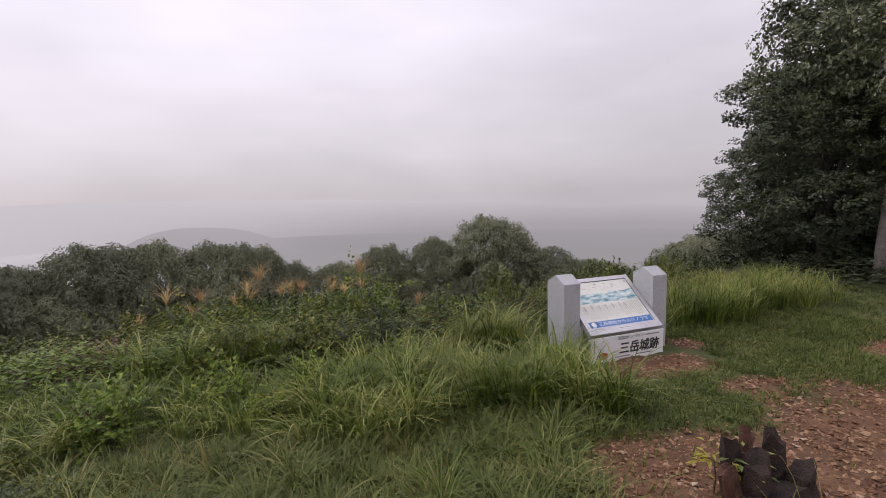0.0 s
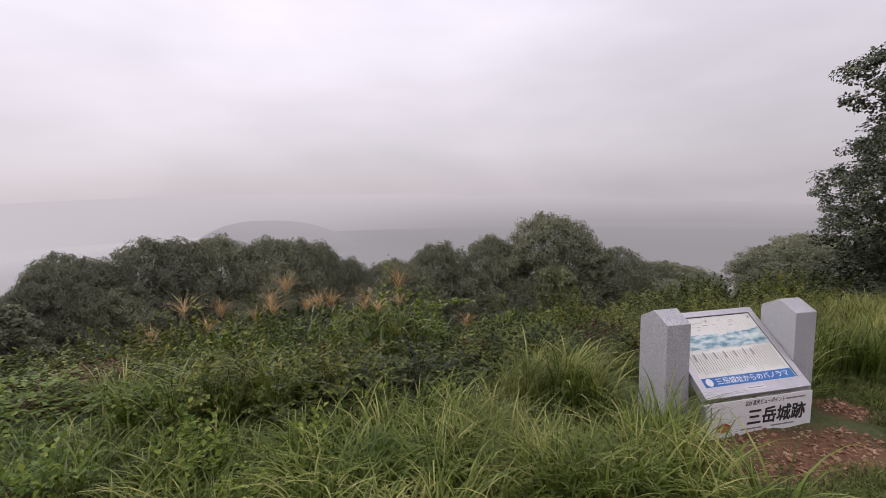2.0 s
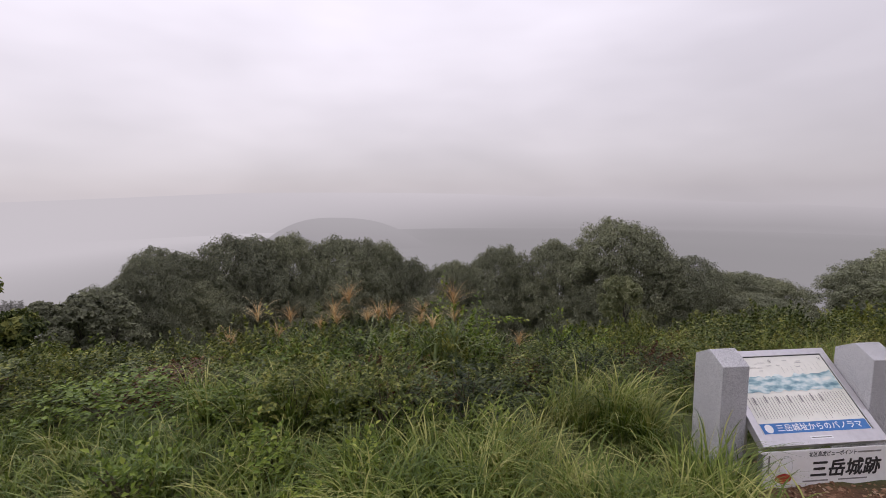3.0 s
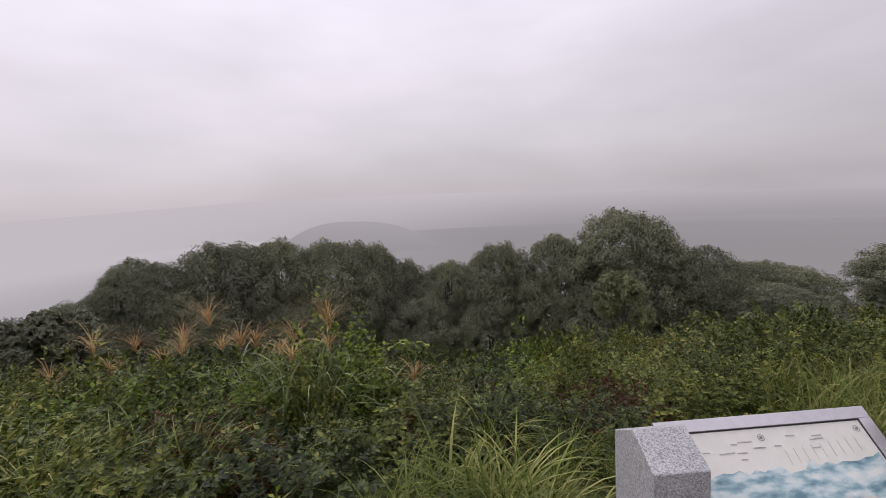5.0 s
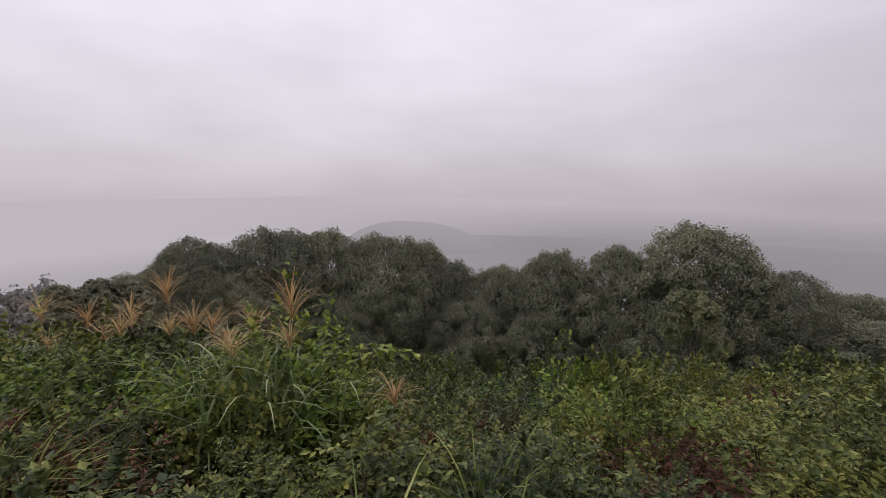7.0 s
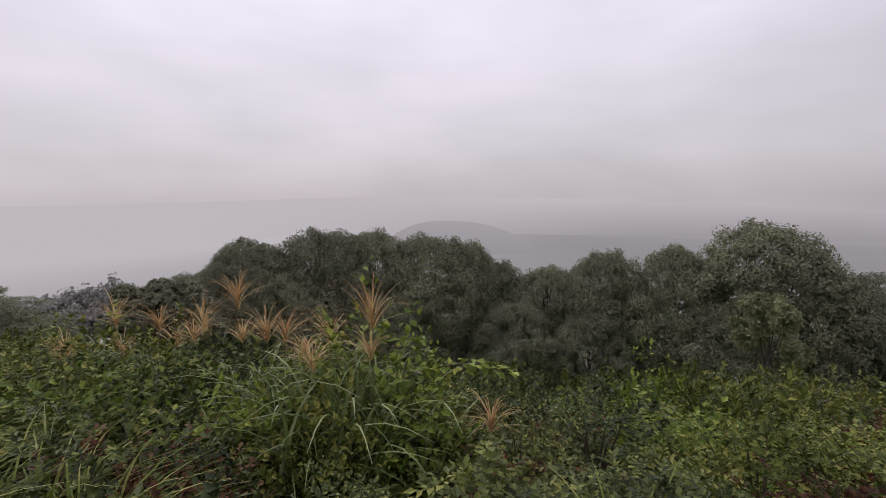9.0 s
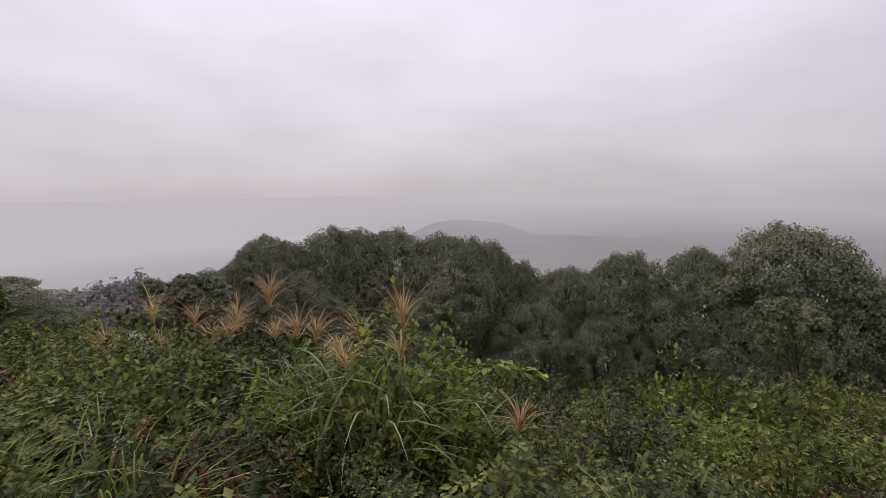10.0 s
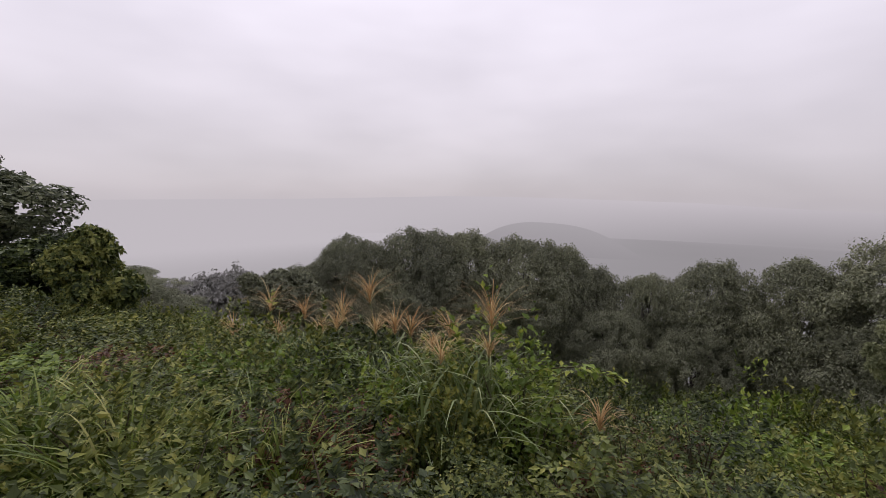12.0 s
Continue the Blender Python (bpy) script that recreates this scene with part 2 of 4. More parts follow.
BARK = plain_material("bark", (0.045, 0.038, 0.032), (0.13, 0.115, 0.10), 6.0, 0.9, 0.8)
BARK_PALE = plain_material("pale_bark", (0.11, 0.095, 0.08), (0.24, 0.21, 0.18), 7.0, 0.9, 0.8)
STEM = plain_material("shrub_stem", (0.05, 0.04, 0.022), (0.12, 0.10, 0.05), 20.0, 0.8)
GRANITE = make_material("speckled_granite", granite)
SOIL = make_material("hill_soil", soil)
STONE = leaf_material("gravel_stone", ((0, (0.075, 0.034, 0.02)), (0.4, (0.19, 0.098, 0.056)), (0.8, (0.33, 0.2, 0.12)), (1, (0.48, 0.38, 0.28))), rough=0.85, through_light=0.0, patch=4.0)
ALU = plain_material("brushed_aluminium", (0.62, 0.60, 0.61), (0.72, 0.70, 0.71), 3.0, 0.38, 0.02, 0.75)
BOARD_WHITE = plain_material("white_board_paint", (0.80, 0.79, 0.77), (0.87, 0.86, 0.84), 2.5, 0.4)
PANEL_PAPER = plain_material("cream_panel_print", (0.73, 0.72, 0.64), (0.82, 0.80, 0.72), 2.0, 0.16)
PANEL_BLUE = plain_material("blue_title_print", (0.035, 0.15, 0.42), (0.05, 0.19, 0.48), 4.0, 0.3)
INK = plain_material("black_print", (0.012, 0.012, 0.014), (0.03, 0.03, 0.032), 5.0, 0.4)
INK_WHITE = plain_material("white_print", (0.78, 0.78, 0.78), (0.85, 0.85, 0.85), 5.0, 0.4)
INK_FAINT = plain_material("faint_print", (0.34, 0.33, 0.31), (0.46, 0.45, 0.42), 30.0, 0.4)
INK_GREY = plain_material("grey_print", (0.18, 0.17, 0.16), (0.30, 0.28, 0.27), 30.0, 0.4)
RED_PRINT = plain_material("red_print", (0.36, 0.02, 0.02), (0.48, 0.04, 0.03), 5.0, 0.35)
SEAL = plain_material("black_gasket", (0.012, 0.012, 0.012), (0.03, 0.03, 0.03), 8.0, 0.6)
STUMP_WOOD = plain_material("charred_stump_wood", (0.009, 0.006, 0.005), (0.050, 0.029, 0.019), 11.0, 0.95, 1.0)
STUMP_RED = plain_material("red_rotten_wood", (0.05, 0.022, 0.014), (0.14, 0.06, 0.038), 12.0, 0.8, 0.8)
FERN_YELLOW = leaf_material("yellow_leaflet", ((0.0, (0.22, 0.20, 0.03)), (1.0, (0.48, 0.40, 0.06))), rough=0.5)


def panorama(nodes, links, bsdf, out):
    """The printed panorama: a blue-green band of hills on cream."""
    co, n, sep = nodes.new("ShaderNodeTexCoord"), nodes.new("ShaderNodeTexNoise"), nodes.new("ShaderNodeSeparateXYZ")
    n.inputs["Scale"].default_value, n.inputs["Detail"].default_value = 9.0, 7.0
    st = nodes.new("ShaderNodeMapping")
    st.inputs["Scale"].default_value = (1.0, 2.2, 1.0)
    links.new(co.outputs["Object"], st.inputs["Vector"])
    links.new(st.outputs[0], n.inputs["Vector"])
    r = ramp_node(nodes, ((0.36, (0.13, 0.25, 0.30)), (0.46, (0.30, 0.45, 0.48)), (0.54, (0.55, 0.66, 0.66)), (0.66, (0.76, 0.78, 0.73))))
    links.new(n.outputs["Fac"], r.inputs[0])
    links.new(r.outputs[0], bsdf.inputs["Base Color"])
    bsdf.inputs["Roughness"].default_value = 0.28


PANORAMA = make_material("panorama_print", panorama)
FAR_HILL = hazed_distance_material("hill_painted_haze", (0.300, 0.280, 0.300), (0.400, 0.371, 0.400), -50, -14, x0=-330, x1=-120)
FAR_RIDGE = hazed_distance_material("ridge_painted_haze", (0.35, 0.325, 0.35), (0.560, 0.515, 0.560), -100, 4, 0.0012)
VALLEY = hazed_distance_material("valley_painted_haze", (0.34, 0.316, 0.34), (0.285, 0.268, 0.285), -110, -26, 0.003, -420, 120)


# ---- building helpers ----
rng = np.random.default_rng(7)


def mesh_of(name, verts, faces, material, smooth=False):
    """One mesh from arrays of vertices and of equal faces."""
    verts, faces = np.asarray(verts, np.float32), np.asarray(faces, np.int32)
    me = bpy.data.meshes.new(name)
    k = faces.shape[1]
    me.vertices.add(len(verts))
    me.vertices.foreach_set("co", verts.ravel())
    me.loops.add(faces.size)
    me.loops.foreach_set("vertex_index", faces.ravel())
    me.polygons.add(len(faces))
    me.polygons.foreach_set("loop_start", np.arange(0, faces.size, k, dtype=np.int32))
    me.polygons.foreach_set("use_smooth", np.full(len(faces), smooth))
    me.update(calc_edges=True)
    me.materials.append(material)
    return me


def part_mesh(name, me, parent, label=""):
    ob = new(name, me)
    ob.parent = parent
    return tagged(ob, label) if label else ob


def part(name, bm, material, parent, label=""):
    me = bpy.data.meshes.new(name)
    bm.to_mesh(me)
    bm.free()
    me.materials.append(material)
    return part_mesh(name, me, parent, label)


def unit(v):
    return v / (np.linalg.norm(v, axis=-1, keepdims=True) + 1e-9)


def leaf_arrays(base, ahead, face, length, width):
    """Folded four-cornered leaves: base, two cheeks, drooping tip."""
    ahead = unit(ahead)
    side = unit(np.cross(ahead, face))
    nrm = np.cross(side, ahead)
    L, W = length[:, None], width[:, None]
    v = np.stack([base, base + ahead * L * 0.45 + side * W * 0.5 + nrm * W * 0.14,
                  base + ahead * L - nrm * L * 0.12, base + ahead * L * 0.45 - side * W * 0.5 + nrm * W * 0.14], 1)
    f = np.arange(len(base) * 4).reshape(-1, 4)
    return v.reshape(-1, 3), f


def blade_arrays(root, heading, height, reach, width, segs=5, droop=1.6, power=1.7):
    """Arching grass blades, tapering to the tip."""
    n = len(root)
    s = np.linspace(0, 1, segs + 1)
    out = np.stack([np.cos(heading), np.sin(heading), 0 * heading], -1)
    side = np.stack([-np.sin(heading), np.cos(heading), 0 * heading], -1)
    z = height[:, None] * (droop * s - (droop - 0.82) * s ** 2.2)[None]
    r = reach[:, None] * (s ** power)[None]
    mid = root[:, None] + out[:, None] * r[..., None]
    mid[..., 2] += z
    half = width[:, None] * 0.5 * np.clip(1.05 - s ** 1.6, 0.06, 1)[None]
    v = np.stack([mid - side[:, None] * half[..., None], mid + side[:, None] * half[..., None]], 2)
    a = (np.arange(n) * (segs + 1) * 2)[:, None] + np.arange(segs)[None] * 2
    f = np.stack([a, a + 1, a + 3, a + 2], -1).reshape(-1, 4)
    return v.reshape(-1, 3), f


def tube_arrays(points, radii, sides=7):
    """A tapered round limb along points, closed at its tip."""
    points = np.asarray(points, float)
    t = unit(np.gradient(points, axis=0))
    ref = np.array([0.31, 0.95, 0.05])
    a = unit(np.cross(t, ref))
    b = np.cross(t, a)
    ang = np.linspace(0, 2 * np.pi, sides, endpoint=False)
    ring = a[:, None] * np.cos(ang)[None, :, None] + b[:, None] * np.sin(ang)[None, :, None]
    v = points[:, None] + ring * np.asarray(radii)[:, None, None]
    n = len(points)
    i, j = np.meshgrid(np.arange(n - 1), np.arange(sides), indexing="ij")
    k = (j + 1) % sides
    f = np.stack([i * sides + j, i * sides + k, (i + 1) * sides + k, (i + 1) * sides + j], -1).reshape(-1, 4)
    return v.reshape(-1, 3), f


def joined(*arrays):
    vs, fs, off = [], [], 0
    for v, f in arrays:
        vs.append(v)
        fs.append(f + off)
        off += len(v)
    return np.concatenate(vs), np.concatenate(fs)


def box(bm, size, centre, bevel=0.0):
    made = bmesh.ops.create_cube(bm, size=1.0, matrix=Matrix.Translation(centre) @ Matrix.Diagonal((*size, 1)))
    if bevel:
        edges = list({e for v in made["verts"] for e in v.link_edges})
        bmesh.ops.bevel(bm, geom=edges, offset=bevel, segments=2, affect="EDGES", profile=0.5)
    return bm


# ---- ground ----
def brow(x):
    """Where the summit ends and the slope begins."""
    return 1.0 + 0.13 * np.abs(x + 2.0) - 0.10 * np.clip(x - 1.5, 0, 6)


def ground_z(x, y):
    x, y = np.asarray(x, float), np.asarray(y, float)
    s = np.clip(y - brow(x), 0, None)
    fall = 0.43 * s ** 2 / (s + 1.0)
    z = -fall - np.clip(np.hypot(x, y) - 45, 0, None) * 0.45
    z = z + 0.085 * np.clip(-y - 0.6, 0, 4) + 0.02 * np.sin(1.7 * x + 0.6) * np.cos(1.3 * y)
    return np.maximum(z, -160)


def bareness(x, y):
    """How bare the red soil lies: the trodden patch before the board and the gravel of the path."""
    def spot(cx, cy, rx, ry):
        return np.clip(1.35 - np.hypot((x - cx) / rx, (y - cy) / ry), 0, 1)
    wob = 0.28 * np.sin(3.1 * x + 1.0) * np.cos(2.7 * y) + 0.16 * np.sin(7.3 * x - 2.0 * y)
    b = np.maximum.reduce([spot(0.35, -0.32, 0.95, 0.30), spot(1.45, 0.10, 0.24, 0.26), spot(0.9, -2.6, 1.9, 1.25), spot(-0.7, -2.0, 0.75, 0.62),
                           spot(3.2, -1.0, 0.5, 0.3), spot(0.9, -1.05, 0.4, 0.16)])
    return np.clip((b * 1.5 + wob - 0.25) * 1.6, 0, 1)


def axis_steps(near, far, fine, steps):
    a = np.arange(-near, near + 1e-6, fine)
    o = near * (far / near) ** (np.arange(1, steps + 1) / steps)
    return np.concatenate([-o[::-1], a, o])


gx, gy = axis_steps(7, 2500, 0.10, 40), axis_steps(7, 2500, 0.10, 40)
GX, GY = np.meshgrid(gx, gy, indexing="ij")
GZ = ground_z(GX, GY)
near_mask = (np.abs(GX) < 7) & (np.abs(GY) < 7)
GZ = GZ + np.where(near_mask, rng.normal(0, 0.006, GX.shape), 0)
ni, nj = GX.shape
ii, jj = np.meshgrid(np.arange(ni - 1), np.arange(nj - 1), indexing="ij")
gf = np.stack([ii * nj + jj, (ii + 1) * nj + jj, (ii + 1) * nj + jj + 1, ii * nj + jj + 1], -1).reshape(-1, 4)
ground_me = mesh_of("ground", np.stack([GX, GY, GZ], -1).reshape(-1, 3), gf, SOIL, True)
attr = ground_me.attributes.new("bare", "FLOAT", "POINT")
attr.data.foreach_set("value", bareness(GX, GY).ravel().astype(np.float32))
tagged(new("ground", ground_me), "hilltop ground of red soil falling away in a slope", "ground", kind="structure")


# ---- distance ----
def ridge_mesh(name, material, radius, crest, a0, a1, foot, steps=160):
    """A hill line at a distance: crest height by bearing, a slope towards the viewer below it."""
    ang = np.radians(np.linspace(a0, a1, steps))
    top = np.array([crest(math.degrees(a)) for a in ang])
    rings = []
    for k, (r, q) in enumerate(((radius, 1.0), (radius * 0.97, 0.80), (radius * 0.9, 0.45), (radius * 0.8, 0.0))):
        rings.append(np.stack([-np.sin(ang) * r, np.cos(ang) * r, foot + (top - foot) * q], -1))
    back = np.stack([-np.sin(ang) * radius * 1.2, np.cos(ang) * radius * 1.2, np.full(steps, foot)], -1)
    v = np.stack([back, *rings], 0)
    i, j = np.meshgrid(np.arange(4), np.arange(steps - 1), indexing="ij")
    f = np.stack([i * steps + j, i * steps + j + 1, (i + 1) * steps + j + 1, (i + 1) * steps + j], -1).reshape(-1, 4)
    return mesh_of(name, v.reshape(-1, 3), f, material, True)


def far_crest(a):
    return -4 + 9 * math.sin(math.radians(a * 2.2 + 40)) + 3 * math.sin(math.radians(a * 7)) - 0.9 * max(0, -a - 8) - 0.45 * max(0, a - 20)


def near_crest(a):
    return -17 - 0.33 * (a - 9.3) ** 2 * (0.55 if a < 9.3 else 1.0) + 0.8 * math.sin(math.radians(a * 31))


tagged(new("backdrop_ridge", ridge_mesh("backdrop_ridge", FAR_RIDGE, 1500, far_crest, -75, 75, -230)), "long grey mountain ridge with cloud haze painted into its colour", "ridge", kind="structure")
tagged(new("backdrop_hill", ridge_mesh("backdrop_hill", FAR_HILL, 400, near_crest, -26, 40, -130)), "wooded hill with cloud haze painted into its colour", "hill", kind="structure")
disc_r = np.geomspace(75, 2400, 14)
disc_a = np.radians(np.linspace(0, 360, 97))
DR, DA = np.meshgrid(disc_r, disc_a, indexing="ij")
dv = np.stack([-np.sin(DA) * DR, np.cos(DA) * DR, -26 - 0.06 * (DR - 75)], -1)
dv[..., 2] = np.maximum(dv[..., 2], -110)
di, dj = np.meshgrid(np.arange(13), np.arange(96), indexing="ij")
df = np.stack([di * 97 + dj, di * 97 + dj + 1, (di + 1) * 97 + dj + 1, (di + 1) * 97 + dj], -1).reshape(-1, 4)
tagged(new("backdrop_valley", mesh_of("backdrop_valley", dv.reshape(-1, 3), df, VALLEY, True)), "grey valley floor with cloud haze painted into its colour", "valley", kind="structure")


# ---- trees ----
def make_tree(name, seed, height, spread, low, lobes, clumps, leaves, leaf_len, foliage, bark, label, category="tree", trunk_r=0.16, lean=(0, 0), facing=0.6):
    """A tapered trunk with limbs and a crown of leaf clumps on uneven lobes; low: where the crown begins, as a share of the height."""
    r = np.random.default_rng(seed)
    tree = new(name)
    tagged(tree, label, category)
    hs = np.linspace(0, 1, 7)
    sway = np.stack([lean[0] * hs ** 1.5 + 0.06 * height * 0.3 * np.sin(3 * hs + seed), lean[1] * hs ** 1.5 + 0.05 * height * 0.3 * np.sin(4 * hs + 2 * seed), hs * height * 0.72], -1)
    part_mesh("trunk", mesh_of("trunk", *tube_arrays(sway, trunk_r * (1.15 - 0.95 * hs), 9), bark, True), tree)
    centres, radii = [], []
    for k in range(lobes):
        a = 2.4 * k + r.uniform(-0.5, 0.5)
        q = math.sqrt((k + 0.4) / lobes)
        rad = spread * (r.uniform(0.24, 0.40) if lobes > 24 else r.uniform(0.34, 0.50))
        top = height - rad * 0.75
        zz = top * (1 - 0.42 * q ** 2.2) * r.uniform(0.90, 1.0)
        if k % 2 and q > 0.5:
            zz = height * (low + (zz / height - low) * r.uniform(0.25, 0.8))
        zz = max(zz, height * low + rad * 0.6)
        centres.append((lean[0] + math.cos(a) * q * (spread - rad * 0.6), lean[1] + math.sin(a) * q * (spread - rad * 0.6), zz))
        radii.append(rad)
    centres, radii = np.array(centres), np.array(radii)
    for k in range(min(lobes, 7)):
        s = sway[2 + k % 4]
        p = np.linspace(0, 1, 5)[:, None]
        pts = s + (centres[k] - s) * p + np.array([0, 0, -0.12 * height]) * (p * (1 - p))
        part_mesh("limb", mesh_of("limb", *tube_arrays(pts, trunk_r * np.linspace(0.5, 0.12, 5), 6), bark, True), tree)
    cv = []
    for c, rad in zip(centres, radii):
        d = unit(r.normal(0, 1, (clumps, 3)) + [0, 0, 0.25])
        p = c + d * rad * r.uniform(0.72, 1.06, (clumps, 1)) * [1, 1, 0.82]
        cv.append(np.concatenate([p, d], 1))
    cv = np.concatenate(cv)
    depth = np.min(np.linalg.norm((cv[:, None, :3] - centres[None]) / [1, 1, 0.82], axis=-1) / radii[None], axis=1)
    cv = cv[depth > 0.66]
    m = len(cv)
    size = spread * (0.105 if spread > 3.5 else 0.075) * r.uniform(0.55, 1.3, m)
    off = r.normal(0, 1, (m * leaves, 3))
    off = unit(off) * r.uniform(0.35, 1.0, (m * leaves, 1)) ** 0.5 * [1.0, 1.0, 0.72]
    base = np.repeat(cv[:, :3], leaves, 0) + off * np.repeat(size, leaves)[:, None]
    outward = np.repeat(cv[:, 3:], leaves, 0)
    face = off * facing + outward * 0.4 + [0, 0, 0.35] + r.normal(0, 0.30, base.shape)
    ahead = np.cross(face, r.normal(0, 1, base.shape)) + off * 0.25
    L = leaf_len * r.uniform(0.6, 1.3, len(base))
    part_mesh("crown", mesh_of("crown", *leaf_arrays(base, ahead, face, L, L * r.uniform(0.45, 0.7, len(L))), foliage), tree)
    return tree


def stand(tree, x, y, turn, scale=1.0, squash=1.0, sink=0.1):
    """Puts a tree or shrub on the ground at x, y."""
    return pose(x, y, float(ground_z(x, y)) - sink, 0, 0, turn) @ Matrix.Diagonal((scale, scale, scale * squash, 1))


OAK_LABEL = "grey-green evergreen oak with a dense rounded crown below the brow, haze in its leaf colour"
oaks = [make_tree("oak_tree", 11 + k, 8.0, 4.2, 0.10, 36, 44, 72, 0.125, OAK_HAZED, BARK, OAK_LABEL, facing=1.0) for k in range(3)]
# x, y, crown top, crown half-width, turn
OAKS = ((11.5, 26, 0.3, 4.6, 0), (15, 24.8, -1.9, 3.4, 80), (7.6, 27.5, -1.1, 3.6, 150), (4, 28.2, -1.5, 3.4, 210), (0.6, 28.8, -2.3, 3, 20),
        (-2.2, 29, -2.4, 3, 300), (-4.4, 29.4, -1, 3.2, 75), (-17.0, 19.6, -2.6, 2.0, 15), (-6.6, 28.5, -0.75, 4.3, 40), (-12.6, 26.6, -0.25, 4.2, 120), (-16, 24.8, -0.55, 3.4, 250), (-10, 28, -0.45, 3.8, 330),
        (19.5, 27, -3.4, 3.6, 60), (24, 29, -4, 4, 190), (24.5, 20, -1.5, 3.8, 280), (30, 23, -1.6, 4.4, 10),
        (9.6, 24.6, -3.4, 2.6, 95), (-1, 26.2, -4.3, 2.8, 260), (3, 26, -4.6, 2.6, 200), (-8.4, 25.6, -3.8, 2.8, 310), (18, 22, -3.9, 3.4, 140), (-14.0, 24.4, -2.4, 3.0, 30), (-16.4, 22.8, -2.9, 2.6, 170), (-16.3, 23.4, -1.1, 2.7, 100), (-17.6, 21.6, -2.2, 2.4, 300))
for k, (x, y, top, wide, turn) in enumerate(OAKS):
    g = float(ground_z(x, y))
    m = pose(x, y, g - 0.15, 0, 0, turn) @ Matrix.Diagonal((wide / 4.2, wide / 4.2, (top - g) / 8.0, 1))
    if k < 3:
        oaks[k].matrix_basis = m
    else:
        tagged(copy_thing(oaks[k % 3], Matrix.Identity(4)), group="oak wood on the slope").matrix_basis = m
for o in oaks:
    tagged(o, group="oak wood on the slope")

def by_top(x, y, top, height, wide, turn):
    """A pose on the ground that brings a plant of that height up to the level top."""
    g = float(ground_z(x, y)) - 0.1
    return pose(x, y, g, 0, 0, turn) @ Matrix.Diagonal((wide, wide, (top - g) / height, 1))


HOLM_LABEL = "tall dark evergreen tree with a dense crown reaching low"
holm_a = make_tree("evergreen_tree", 31, 8.2, 2.7, 0.05, 20, 110, 44, 0.090, HOLM, BARK, HOLM_LABEL, trunk_r=0.17)
holm_b = make_tree("evergreen_tree", 32, 8.6, 3.0, 0.40, 13, 90, 40, 0.10, HOLM, BARK_PALE, "evergreen tree with a bare pale leaning trunk", trunk_r=0.13, lean=(0.5, 0.1))
for tree, x, y, turn, wide, tall in ((holm_a, 8.65, 3.02, 40, 0.78, 0.62), (holm_b, 7.35, 1.25, 0, 0.78, 0.92)):
    tree.matrix_basis = stand(tree, x, y, turn, wide, tall / wide)
    tagged(tree, group="trees at the clearing's edge")
for x, y, turn, wide, tall in ((10.8, 1.4, 200, 1.15, 1.1), (13.2, 4.2, 120, 1.2, 0.95)):
    copy_thing(holm_b, Matrix.Identity(4)).matrix_basis = stand(holm_b, x, y, turn, wide, tall / wide)
copy_thing(holm_a, Matrix.Identity(4)).matrix_basis = stand(holm_a, 10.9, 5.0, 160, 0.80, 0.80)
left_tree = make_tree("evergreen_tree", 35, 4.4, 2.3, 0.10, 12, 90, 32, 0.13, HOLM, BARK, "dark evergreen tree at the thicket's far side", trunk_r=0.12)
left_tree.matrix_basis = by_top(-14.5, 4.9, 2.9, 4.4, 1.15, 0)
leafy_tree = make_tree("young_tree", 36, 2.6, 1.1, 0.05, 9, 60, 26, 0.12, SHRUB_B, BARK, "young bushy tree with green pointed top", trunk_r=0.05)
leafy_tree.matrix_basis = by_top(-9.4, 5.0, 1.05, 2.6, 0.74, 0)
copy_thing(leafy_tree, Matrix.Identity(4)).matrix_basis = by_top(-11.0, 5.3, 0.8, 2.6, 0.95, 130)
sapling = make_tree("sapling", 37, 3.4, 0.95, 0.05, 9, 46, 24, 0.11, SAPLING_LEAF, BARK, "slim grey-green sapling rising before the oaks", trunk_r=0.05, facing=1.0)
sapling.matrix_basis = by_top(5.5, 13.2, -0.72, 3.4, 0.98, 0)
dark_tree = make_tree("small_tree", 38, 3.4, 0.95, 0.02, 9, 44, 20, 0.13, OAK_HAZED, BARK, "small dark tree on the slope below the brow", trunk_r=0.04)
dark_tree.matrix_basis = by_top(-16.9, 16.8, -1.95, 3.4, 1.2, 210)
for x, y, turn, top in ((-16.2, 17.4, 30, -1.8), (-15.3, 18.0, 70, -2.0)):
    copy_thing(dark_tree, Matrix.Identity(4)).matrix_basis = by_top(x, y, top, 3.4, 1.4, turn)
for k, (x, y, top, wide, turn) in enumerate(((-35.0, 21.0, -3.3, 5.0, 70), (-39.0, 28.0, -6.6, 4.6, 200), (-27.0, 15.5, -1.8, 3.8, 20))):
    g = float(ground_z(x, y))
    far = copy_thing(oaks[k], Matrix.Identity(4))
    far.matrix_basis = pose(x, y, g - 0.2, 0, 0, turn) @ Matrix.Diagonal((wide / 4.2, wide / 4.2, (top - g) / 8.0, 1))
hazed = make_tree("misty_tree", 41, 12.0, 4.6, 0.62, 8, 46, 22, 0.42, OAK_PALE_HAZE, BARK_PALE, "slender tree with a flat crown, cloud haze in its leaf colour", trunk_r=0.16)
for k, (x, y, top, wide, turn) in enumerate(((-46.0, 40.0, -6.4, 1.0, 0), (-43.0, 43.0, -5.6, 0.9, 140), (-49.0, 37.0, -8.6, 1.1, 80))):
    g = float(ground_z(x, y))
    it = hazed if k == 0 else copy_thing(hazed, Matrix.Identity(4))
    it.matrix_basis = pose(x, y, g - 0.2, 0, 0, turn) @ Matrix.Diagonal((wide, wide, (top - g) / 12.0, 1))


